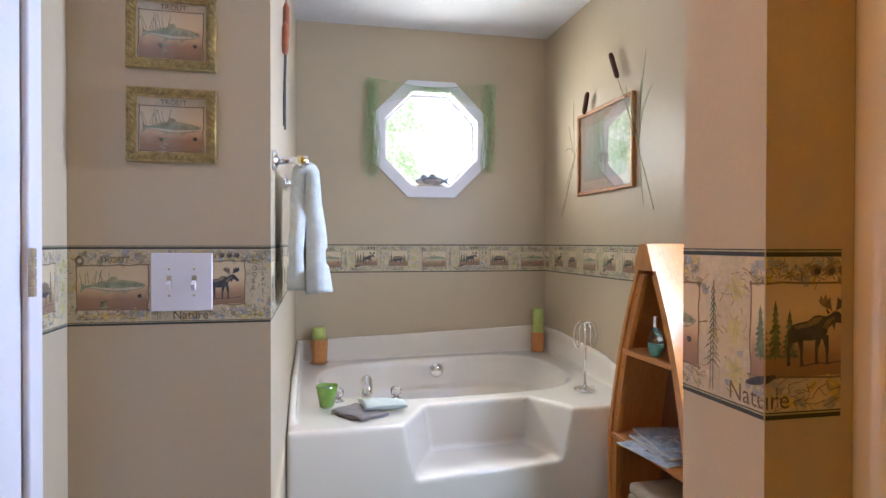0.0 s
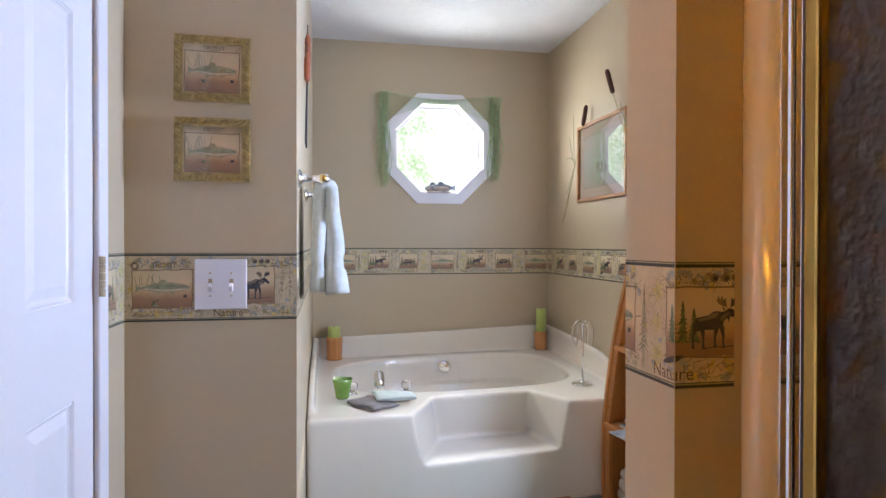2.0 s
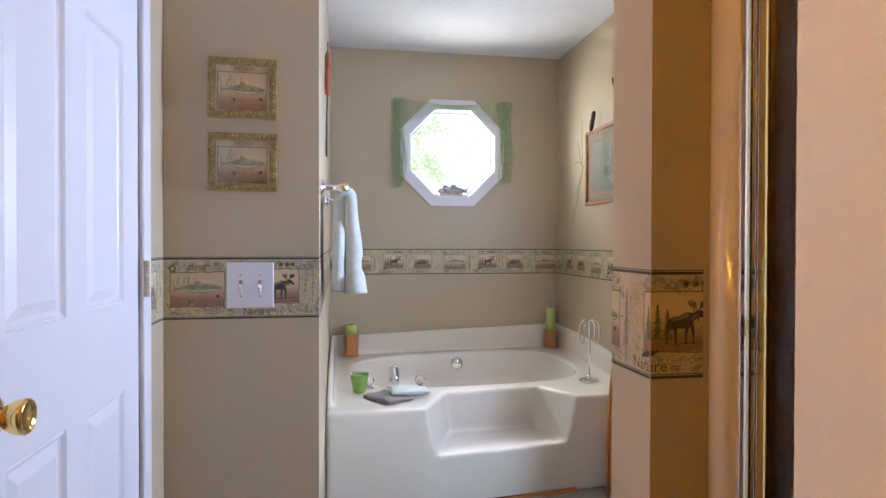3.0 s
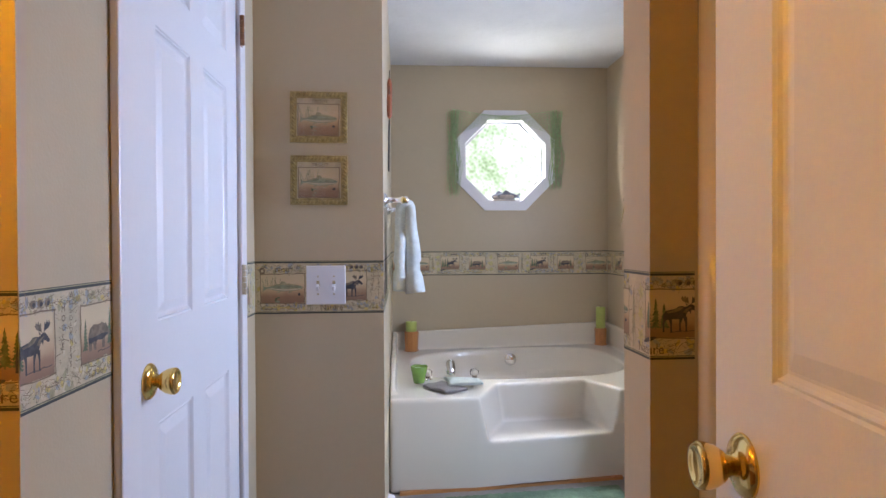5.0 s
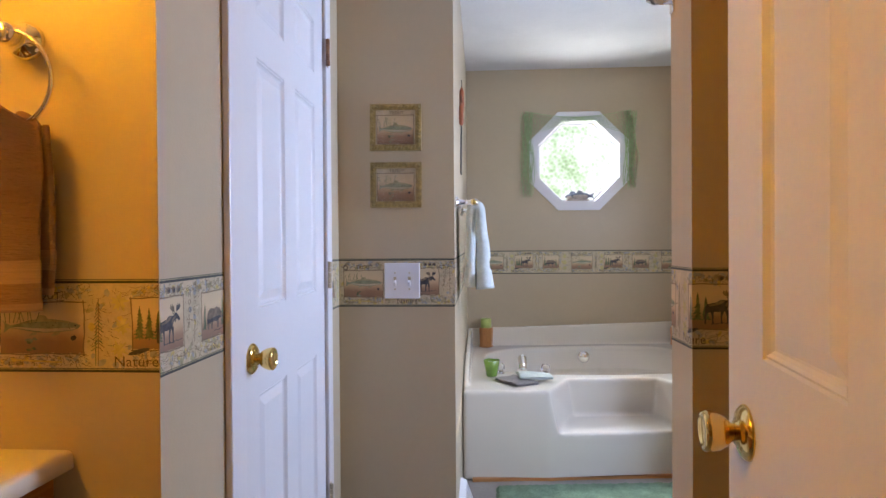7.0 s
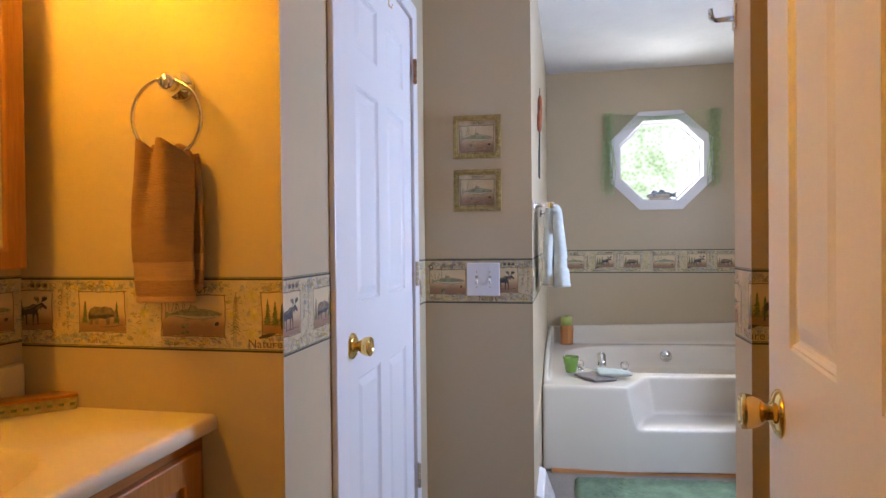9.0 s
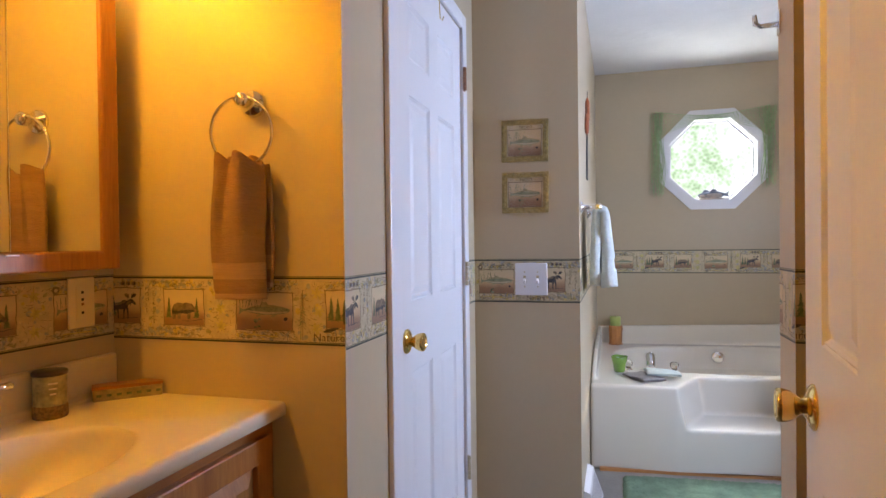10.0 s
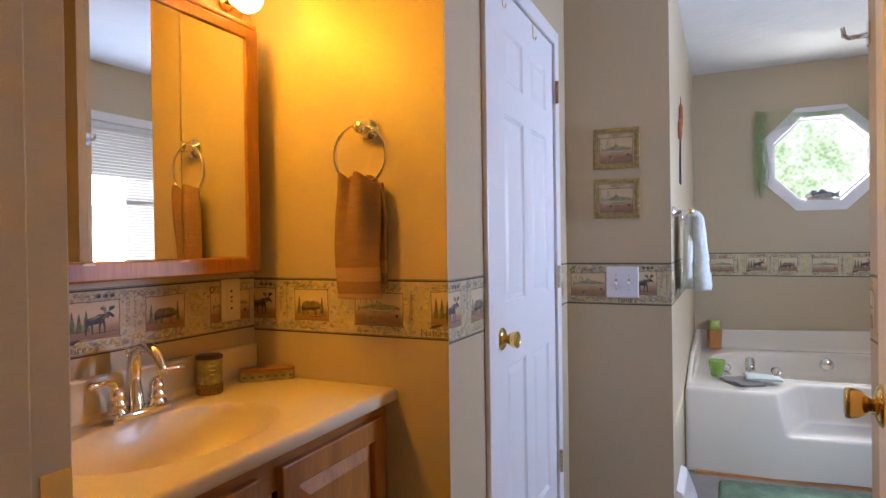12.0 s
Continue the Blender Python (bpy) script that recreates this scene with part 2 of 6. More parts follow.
def prism(outline, lo, hi, axis=2, bm=None, bevel=0.0):
    """A polygon of (u, v) pairs drawn out along one axis from lo to hi."""
    own = bmesh.new()

    def at(u, v, w):
        return {0: (w, u, v), 1: (u, w, v), 2: (u, v, w)}[axis]
    a = [own.verts.new(at(u, v, lo)) for u, v in outline]
    b = [own.verts.new(at(u, v, hi)) for u, v in outline]
    own.faces.new(a)
    own.faces.new(b)
    for k in range(len(a)):
        own.faces.new((a[k], a[(k + 1) % len(a)], b[(k + 1) % len(a)], b[k]))
    bmesh.ops.recalc_face_normals(own, faces=own.faces)
    if bevel:
        bmesh.ops.bevel(own, geom=own.edges[:], offset=bevel, segments=2, profile=0.5, affect="EDGES")
    return join(bm, own)


def ring_prism(outer, inner, lo, hi, axis=1, bm=None):
    """A frame between two outlines of as many corners, drawn out along one axis."""
    own = bmesh.new()

    def at(u, v, w):
        return {0: (w, u, v), 1: (u, w, v), 2: (u, v, w)}[axis]
    n = len(outer)
    v = [[own.verts.new(at(*p, w)) for p in o] for o in (outer, inner) for w in (lo, hi)]
    for k in range(n):
        j = (k + 1) % n
        for a, b in ((0, 1), (2, 3), (0, 2), (1, 3)):
            own.faces.new((v[a][k], v[a][j], v[b][j], v[b][k]))
    bmesh.ops.recalc_face_normals(own, faces=own.faces)
    return join(bm, own)


def baked(ob):
    """Applies the modifiers of an object."""
    dg = bpy.context.evaluated_depsgraph_get()
    me = bpy.data.meshes.new_from_object(ob.evaluated_get(dg))
    ob.modifiers.clear()
    ob.data = me
    return ob


def ngon(cx, cy, r_flat, n=8):
    r = r_flat / math.cos(math.pi / n)
    return [(cx + r * math.cos(math.pi / n + 2 * math.pi * k / n), cy + r * math.sin(math.pi / n + 2 * math.pi * k / n)) for k in range(n)]


def letters(text, size, cache={}):
    """The mesh of a word in the built-in font, its foot at the left on the origin, in the xy plane."""
    if (text, size) not in cache:
        cu = bpy.data.curves.new("word", "FONT")
        cu.body, cu.size, cu.resolution_u = text, size, 2
        ob = new("word", cu)
        bpy.context.view_layer.update()
        me = bpy.data.meshes.new_from_object(ob.evaluated_get(bpy.context.evaluated_depsgraph_get()))
        bpy.data.objects.remove(ob)
        cache[(text, size)] = me
    return cache[(text, size)].copy()


# ---- the room: walls, floor, ceiling ----
TW, BACK, RIGHT = 0.0, 2.14, 1.546          # towel wall, window wall, picture wall
DW, RW, MW = -0.44, -1.29, -1.077           # closet-door wall, towel-ring wall, mirror wall
PX, PY0, PY1 = 0.535, -0.987, -0.853        # end of the shower wall
ENTRY = -2.25                               # wall with the entrance
CEIL = 2.44
OX, OZ = 0.803, 1.775                       # centre of the octagon


def wall(name, lo, hi, label):
    return tagged(link_mesh(name, box(lo, hi), M_WALL), label, "wall", kind="structure")


floor = tagged(link_mesh("floor", box((-3.0, -5.4, -0.1), (3.4, 2.4, 0.0)), M_FLOOR), "grey-brown vinyl floor of the bathroom", "floor", kind="structure")
ceiling = tagged(link_mesh("ceiling", box((-3.0, -5.4, CEIL), (3.4, 2.4, CEIL + 0.12)), M_CEIL), "white ceiling with a knocked-down texture", "ceiling", kind="structure")

# window wall with its eight-sided opening
oct_pts = ngon(OX, OZ, 0.2925)                # from just above the right, counter-clockwise
rect_pts = [(1.70, OZ + 0.3), (1.70, CEIL), (-0.14, CEIL), (-0.14, OZ + 0.3), (-0.14, OZ - 0.3), (-0.14, 0.0), (1.70, 0.0), (1.70, OZ - 0.3)]
wall_window = tagged(link_mesh("wall_north", ring_prism(rect_pts, oct_pts, BACK, BACK + 0.14, 1), M_WALL),
                     "tan painted wall with an octagonal window", "wall", kind="structure")
wall("wall_towel", (-0.10, 0.0, 0), (TW, BACK, CEIL), "tan wall with a towel bar beside the tub")
wall("wall_switch", (DW - 0.12, 0.0, 0), (-0.10, 0.12, CEIL), "short tan wall with pictures and light switch")
# closet wall with its door opening
D0, D1, DTOP = -0.953, -0.222, 2.045
wall("wall_closet_near", (DW - 0.12, RW, 0), (DW, D0, CEIL), "tan wall beside the closet door")
wall("wall_closet_far", (DW - 0.12, D1, 0), (DW, 0.0, CEIL), "tan wall beside the closet door")
wall("wall_closet_head", (DW - 0.12, D0, DTOP), (DW, D1, CEIL), "tan wall above the closet door")
wall("wall_ring", (MW - 0.12, RW, 0), (DW - 0.12, RW + 0.12, CEIL), "tan wall with a towel ring beside the vanity")
wall("wall_mirror", (MW - 0.12, ENTRY - 0.12, 0), (MW, RW, CEIL), "tan wall behind the vanity")
# picture wall with the side window
WY0, WY1, WZ0, WZ1 = -0.30, 0.45, 1.02, 2.06
wall("wall_picture_far", (RIGHT, WY1, 0), (RIGHT + 0.14, BACK, CEIL), "tan wall with a framed picture over the tub")
wall("wall_picture_near", (RIGHT, ENTRY - 0.12, 0), (RIGHT + 0.14, WY0, CEIL), "tan wall behind the shower and toilet")
wall("wall_picture_sill", (RIGHT, WY0, 0), (RIGHT + 0.14, WY1, WZ0), "tan wall below the side window")
wall("wall_picture_head", (RIGHT, WY0, WZ1), (RIGHT + 0.14, WY1, CEIL), "tan wall above the side window")
wall("wall_shower", (PX, PY0, 0), (RIGHT, PY1, CEIL), "tan wall end between shower and tub area")
# entrance wall with the doorway
E0, E1, ETOP = -0.485, 0.365, 2.06
wall("wall_entry_left", (MW, ENTRY - 0.12, 0), (E0 - 0.02, ENTRY, CEIL), "tan wall beside the entrance")
wall("wall_entry_right", (E1 + 0.02, ENTRY - 0.12, 0), (RIGHT, ENTRY, CEIL), "tan wall behind the open door")
wall("wall_entry_head", (E0 - 0.02, ENTRY - 0.12, ETOP + 0.02), (E1 + 0.02, ENTRY, CEIL), "tan wall above the entrance")
# plain walls of the bedroom behind the doorway, and of the closet
wall("wall_bedroom_south", (-3.0, -5.40, 0), (3.4, -5.28, CEIL), "plain tan bedroom wall")
wall("wall_bedroom_west", (-3.0, -5.28, 0), (-2.88, ENTRY - 0.12, CEIL), "plain tan bedroom wall")
wall("wall_bedroom_east", (3.28, -5.28, 0), (3.4, ENTRY - 0.12, CEIL), "plain tan bedroom wall")
wall("wall_bedroom_north_a", (-3.0, ENTRY - 0.12, 0), (MW - 0.12, ENTRY, CEIL), "plain tan bedroom wall")
wall("wall_bedroom_north_b", (RIGHT + 0.14, ENTRY - 0.12, 0), (3.4, ENTRY, CEIL), "plain tan bedroom wall")
wall("wall_closet_back", (-1.30, RW + 0.12, 0), (-1.18, 0.12, CEIL), "plain wall inside the closet")
wall("wall_closet_side", (-1.18, 0.0, 0), (DW - 0.12, 0.12, CEIL), "plain wall inside the closet")


# ---- doors ----
def panel_door(width, height, stile, rails, thickness=0.035):
    """A moulded six-panel door: x along the width, the seen face at y = 0 looking to -y, the slab behind it."""
    bm = bmesh.new()
    mid = width / 2
    xs = [0, stile, mid - stile * 0.45, mid + stile * 0.45, width - stile, width]
    zs = [0] + [z for pair in rails for z in pair] + [height]
    grid = [[bm.verts.new((x, 0, z)) for x in xs] for z in zs]
    panels = []
    for i in range(len(zs) - 1):
        for j in range(len(xs) - 1):
            f = bm.faces.new((grid[i][j], grid[i][j + 1], grid[i + 1][j + 1], grid[i + 1][j]))
            if i % 2 and j % 2:
                panels.append(f)
    for f in bm.faces:
        if f.normal.y > 0:
            f.normal_flip()
    bm.normal_update()
    # ovolo moulding with a bead, then the raised field
    for inset, depth in ((0.004, -0.0035), (0.005, 0.0015), (0.004, -0.004), (0.006, -0.003), (0.005, 0.0), (0.030, 0.007)):
        bmesh.ops.inset_individual(bm, faces=panels, thickness=inset, depth=depth)
    rim = [e for e in bm.edges if e.is_boundary]
    made = bmesh.ops.extrude_edge_only(bm, edges=rim)["geom"]
    for v in made:
        if isinstance(v, bmesh.types.BMVert):
            v.co.y = thickness
    bm.faces.new([bm.verts.new(c) for c in ((0, thickness, 0), (width, thickness, 0), (width, thickness, height), (0, thickness, height))])
    bmesh.ops.remove_doubles(bm, verts=bm.verts, dist=0.0001)
    return bm


def knob(parent, at, turn, material=None):
    """Tulip knob on a round rose; its axis leaves the door along the local z."""
    m = Matrix.Translation(at) @ turn
    material = material or M_BRASS
    k = part("door_knob", lathe([(0.011, 0.006), (0.011, 0.016), (0.012, 0.018), (0.014, 0.021), (0.019, 0.026), (0.024, 0.035), (0.0265, 0.045), (0.0265, 0.051), (0.024, 0.054),
                                 (0.0205, 0.0545), (0.019, 0.0525), (0.012, 0.0515), (0.001, 0.051)], (0, 0, 0), m, 36), material, parent, "polished brass tulip knob", True)
    part("rose", lathe([(0.036, 0.0), (0.036, 0.002), (0.035, 0.004), (0.030, 0.008), (0.022, 0.011), (0.016, 0.012), (0.015, 0.015), (0.001, 0.015)], (0, 0, 0), m, 36), material, k, smooth=True)
    return k


RAILS = ((0.24, 0.82), (1.025, 1.63), (1.735, 1.905))
closet_door = thing("door_1", "white six-panel closet door, closed, brass knob", "door", kind="structure")
dm = pose(DW + 0.003, D0 + 0.006, 0.012, 0, 0, 90)
slab = link_mesh("door_slab", panel_door(D1 - D0 - 0.012, 2.028, 0.105, RAILS), M_DOOR, closet_door)
slab.matrix_basis = dm
knob(closet_door, (DW + 0.003, D0 + 0.064, 0.924), Matrix.Rotation(math.pi / 2, 4, "Y"))
part("latch_plate", box((DW - 0.02, D0 + 0.001, 0.885), (DW + 0.0025, D0 + 0.0055, 0.965)), M_COPPER, closet_door, "dark metal latch plate")


def hinge(parent, at, height, material, side):
    """Butt hinge: two leaves and a knuckle with its joints; side is the way the leaves lie along y."""
    x, y, z = at
    b = box((x - 0.002, y, z - height / 2), (x + 0.001, y + side * 0.020, z + height / 2))
    for k in range(5):
        s = height / 5
        lathe([(0.0055, 0.0006), (0.0065, 0.002), (0.0065, s - 0.002), (0.0055, s - 0.0006)], (x + 0.006, y, z - height / 2 + k * s), None, 12, b)
    for k in (-0.3, 0.0, 0.3):
        lathe([(0.003, 0), (0.003, 0.0015)], (x + 0.001, y + side * 0.013, z + k * height), Matrix.Rotation(math.pi / 2, 4, "Y"), 8, b)
    return part("hinge", b, material, parent, "metal butt hinge")


for z, m in ((1.845, M_COPPER), (1.085, M_STEEL), (0.322, M_STEEL)):
    hinge(closet_door, (DW + 0.0165, D1 - 0.003, z), 0.092, m, 1)


def casing(name, plane, a0, a1, top, width=0.057, axis="x", face=1, label="white door casing", material=None, thick=0.016):
    """Moulded trim round an opening, standing proud of the wall at plane on the side that face names."""
    t = thing(name, label, "door casing", kind="structure")
    lo, hi = sorted((plane, plane + face * thick))
    near, far = width if isinstance(width, tuple) else (width, width)

    def bar(n, u0, u1, z0, z1):
        if axis == "x":
            b = box((lo, u0, z0), (hi, u1, z1), 0.004)
        else:
            b = box((u0, lo, z0), (u1, hi, z1), 0.004)
        part(n, b, material or M_TRIM, t)
    bar("side_board", a0 - near, a0, 0, top + far)
    bar("side_board", a1, a1 + far, 0, top + far)
    bar("head_board", a0 + 0.0005, a1 - 0.0005, top, top + far)
    return t


casing("trim_closet", DW, D0, D1, DTOP, (0.082, 0.058))
# jamb and stop of the closet
jm = thing("trim_closet_jamb", "white jamb of the closet door", "door jamb", kind="structure")
part("jamb_board", box((DW - 0.118, D0 - 0.0, 0), (DW - 0.04, D0 + 0.004, DTOP)), M_TRIM, jm)
part("jamb_board", box((DW - 0.118, D1 - 0.004, 0), (DW - 0.04, D1, DTOP)), M_TRIM, jm)
part("jamb_board", box((DW - 0.118, D0 + 0.004, DTOP - 0.004), (DW - 0.04, D1 - 0.004, DTOP)), M_TRIM, jm)

# entrance door, standing open into the room
entry_door = thing("door_2", "white six-panel entrance door, standing open, brass knob", "door", kind="structure")
HX, HY, LX, LY = 0.352, -2.215, 0.448, -1.392
ew = math.hypot(LX - HX, LY - HY)
ang = math.degrees(math.atan2(LY - HY, LX - HX))
em = pose(LX, LY, 0.012, 0, 0, ang + 180)
eslab = link_mesh("door_slab", panel_door(ew, 2.028, 0.140, ((0.24, 0.82), (1.037, 1.63), (1.735, 1.905))), M_DOOR, entry_door)
eslab.matrix_basis = em
ed = Vector((LX - HX, LY - HY, 0)).normalized()
en = Vector((-ed.y, ed.x, 0))               # out of the seen face
kp = Vector((LX, LY, 0.943)) - ed * 0.078
knob(entry_door, kp, en.to_track_quat("Z", "Y").to_matrix().to_4x4())
part("latch_face", box((-0.001, 0.006, 0.90), (0.0005, 0.029, 0.96)), M_BRASS, eslab, "brass latch face")
for z in (1.80, 1.05, 0.30):
    b = lathe([(0.0065, 0), (0.0065, 0.09)], (HX - 0.004, HY - 0.004, z), None, 12)
    part("hinge", b, M_STEEL, entry_door)

jb = thing("trim_entry_jamb", "cream painted jamb of the entrance with a brass strike plate", "door jamb", kind="structure")
part("jamb_board", box((E0 - 0.02, ENTRY - 0.125, 0), (E0, ENTRY + 0.005, ETOP), 0.002), M_TRIM, jb)
part("jamb_board", box((E1, ENTRY - 0.125, 0), (E1 + 0.02, ENTRY + 0.005, ETOP), 0.002), M_TRIM, jb)
part("jamb_board", box((E0, ENTRY - 0.125, ETOP), (E1, ENTRY + 0.005, ETOP + 0.02), 0.002), M_TRIM, jb)
part("door_stop", box((E0, ENTRY - 0.085, 0), (E0 + 0.011, ENTRY - 0.045, ETOP), 0.003), M_TRIM, jb)
part("strike_plate", box((E0, ENTRY - 0.033, 0.915), (E0 + 0.002, ENTRY + 0.004, 0.975), 0.0008), M_BRASS, jb, "brass strike plate")
casing("trim_entry_inside", ENTRY, E0 - 0.014, E1 + 0.014, ETOP + 0.014, 0.055, "y", 1, "white casing round the entrance")
casing("trim_entry_outside", ENTRY - 0.12, E0 - 0.014, E1 + 0.014, ETOP + 0.014, 0.055, "y", -1, "white casing round the entrance")


# ---- octagon window ----
win = thing("window_1", "white octagonal window in a white frame, bright leaves outside", "window", kind="structure")
part("window_frame", ring_prism(ngon(OX, OZ, 0.352), ngon(OX, OZ, 0.2875), BACK - 0.017, BACK - 0.0005, 1), M_TRIM, win)
part("window_lining", ring_prism(ngon(OX, OZ, 0.2920), ngon(OX, OZ, 0.284), BACK - 0.004, BACK + 0.12, 1), M_TRIM, win)
part("sash", ring_prism(ngon(OX, OZ, 0.2835), ngon(OX, OZ, 0.274), BACK + 0.075, BACK + 0.10, 1), M_TRIM, win)
pane = part("pane", prism(ngon(OX, OZ, 0.2745), BACK + 0.086, BACK + 0.090, 1), M_GLASS, win)
pane.visible_shadow = False
bv = part("glazing_bead", ring_prism(ngon(OX, OZ, 0.2738), ngon(OX, OZ, 0.269), BACK + 0.070, BACK + 0.084, 1), M_TRIM, win)

# leaves and bright sky outside: a far backdrop
M_OUT = bpy.data.materials.new("sunlit_leaves_and_sky")
M_OUT.use_nodes = True
n, l = M_OUT.node_tree.nodes, M_OUT.node_tree.links
for k in list(n):
    if k.type != "OUTPUT_MATERIAL":
        n.remove(k)
tc, big, leaf = n.new("ShaderNodeTexCoord"), n.new("ShaderNodeTexNoise"), n.new("ShaderNodeTexVoronoi")
big.inputs["Scale"].default_value, big.inputs["Detail"].default_value, big.inputs["Roughness"].default_value = 1.5, 9, 0.74
leaf.inputs["Scale"].default_value = 11.0
l.new(tc.outputs["Object"], big.inputs["Vector"])
l.new(tc.outputs["Object"], leaf.inputs["Vector"])
mx = n.new("ShaderNodeMix")
mx.inputs["Factor"].default_value = 0.19
l.new(big.outputs["Fac"], mx.inputs["A"])
l.new(leaf.outputs["Distance"], mx.inputs["B"])
rp = n.new("ShaderNodeValToRGB")
els = rp.color_ramp.elements
els[0].position, els[0].color = 0.24, (0.22, 0.35, 0.17, 1)
els[1].position, els[1].color = 0.57, (0.97, 0.99, 1.0, 1)
for p, c in ((0.32, (0.40, 0.58, 0.34)), (0.39, (0.60, 0.78, 0.54)), (0.46, (0.80, 0.92, 0.82))):
    els.new(p).color = (*c, 1)
em_node = n.new("ShaderNodeEmission")
em_node.inputs["Strength"].default_value = 1.1
# leaves pale to white towards +x: overexposed glare put into the colour
sepx, rng, addx = n.new("ShaderNodeSeparateXYZ"), n.new("ShaderNodeMapRange"), n.new("ShaderNodeMath")
rng.inputs["From Min"].default_value, rng.inputs["From Max"].default_value = 2.0, 5.0
rng.inputs["To Min"].default_value, rng.inputs["To Max"].default_value = -0.10, 0.10
l.new(tc.outputs["Object"], sepx.inputs["Vector"])
l.new(sepx.outputs["X"], rng.inputs["Value"])
l.new(mx.outputs["Result"], addx.inputs[0])
l.new(rng.outputs["Result"], addx.inputs[1])
l.new(addx.outputs["Value"], rp.inputs["Fac"])
l.new(rp.outputs["Color"], em_node.inputs["Color"])
l.new(em_node.outputs["Emission"], n["Material Output"].inputs["Surface"])
bd = tagged(link_mesh("backdrop", box((-14, 14.0, -3), (14, 14.1, 14)), M_OUT), "bright sky and sunlit leaves far outside the octagon window", "backdrop", kind="structure")
bd.visible_shadow = False

# ---- side window with blinds ----
win2 = thing("window_2", "white sash window with a white blind and green valance", "window", kind="structure")
part("sash_frame", ring_prism([(WY0, WZ0), (WY1, WZ0), (WY1, WZ1), (WY0, WZ1)], [(WY0 + .045, WZ0 + .045), (WY1 - .045, WZ0 + .045), (WY1 - .045, WZ1 - .045), (WY0 + .045, WZ1 - .045)], RIGHT + 0.05, RIGHT + 0.09, 0), M_TRIM, win2)
part("meeting_rail", box((RIGHT + 0.05, WY0 + 0.045, 1.525), (RIGHT + 0.09, WY1 - 0.045, 1.56)), M_TRIM, win2)
pn = part("pane", box((RIGHT + 0.068, WY0 + 0.045, WZ0 + 0.045), (RIGHT + 0.072, WY1 - 0.045, WZ1 - 0.045)), M_GLASS, win2)
pn.visible_shadow = False
part("window_sill", box((RIGHT - 0.03, WY0 - 0.06, WZ0 - 0.022), (RIGHT + 0.05, WY1 + 0.06, WZ0), 0.005), M_TRIM, win2)
casing("trim_side_window", RIGHT, WY0, WY1, WZ1, 0.057, "x", -1, "white casing of the side window")
blind = thing("window_blind", "white slatted blind lowered in the side window", "blind")
part("head_rail", box((RIGHT + 0.008, WY0 + 0.01, WZ1 - 0.035), (RIGHT + 0.045, WY1 - 0.01, WZ1 - 0.002), 0.003), M_PLATE, blind)
sl = link_mesh("slat", box((-0.012, WY0 + 0.012, -0.0008), (0.012, WY1 - 0.012, 0.0008)), M_PLATE, blind)
sl.matrix_basis = pose(RIGHT + 0.027, 0, WZ1 - 0.05, 0, 38, 0)
for k in range(1, 44):
    o = sl.copy()
    scene.collection.objects.link(o)
    o.matrix_basis = pose(RIGHT + 0.027, 0, WZ1 - 0.05 - 0.021 * k, 0, 38, 0)
part("bottom_rail", box((RIGHT + 0.015, WY0 + 0.012, 1.090), (RIGHT + 0.039, WY1 - 0.012, 1.106), 0.002), M_PLATE, blind)
M_OUT2 = bpy.data.materials.new("bright_overcast_sky")
M_OUT2.use_nodes = True
bsdf = M_OUT2.node_tree.nodes["Principled BSDF"]
bsdf.inputs["Emission Color"].default_value, bsdf.inputs["Emission Strength"].default_value = (0.93, 0.97, 1.0, 1), 2.2
bd2 = tagged(link_mesh("backdrop", box((12, -12, -3), (12.1, 12, 14)), M_OUT2), "bright hazy sky far outside the side window", "backdrop", kind="structure")
bd2.visible_shadow = False


# ---- bathtub ----
def loft(outlines):
    """A closed body through outlines [(z, [(x, y), ...]), ...] of as many corners."""
    bm = bmesh.new()
    rings = [[bm.verts.new((x, y, z)) for x, y in pts] for z, pts in outlines]
    for a, b in zip(rings, rings[1:]):
        for k in range(len(a)):
            bm.faces.new((a[k], a[(k + 1) % len(a)], b[(k + 1) % len(a)], b[k]))
    bm.faces.new(rings[0][::-1])
    bm.faces.new(rings[-1])
    bmesh.ops.recalc_face_normals(bm, faces=bm.faces)
    return bm


def oval(cx, cy, a, b, turn, power=3.0, n=56):
    pts = []
    for k in range(n):
        t = 2 * math.pi * k / n
        c, s = math.cos(t), math.sin(t)
        x, y = a * math.copysign(abs(c) ** (2 / power), c), b * math.copysign(abs(s) ** (2 / power), s)
        r = radians(turn)
        pts.append((cx + x * math.cos(r) - y * math.sin(r), cy + x * math.sin(r) + y * math.cos(r)))
    return pts


tub = thing("bathtub", "bone acrylic garden tub with a moulded entry step", "bathtub")
shell = link_mesh("tub_shell", prism([(0.003, 0.765), (0.43, 0.772), (1.17, 0.872), (1.543, 0.885), (1.543, 2.137), (0.003, 2.137)], 0.0, 0.45), M_TUB, tub)
cuts = []


def combine(bm, how):
    c = link_mesh("cutter", bm, M_TUB)
    md = shell.modifiers.new("shape", "BOOLEAN")
    md.object, md.operation, md.solver = c, how, "EXACT"
    cuts.append(c)


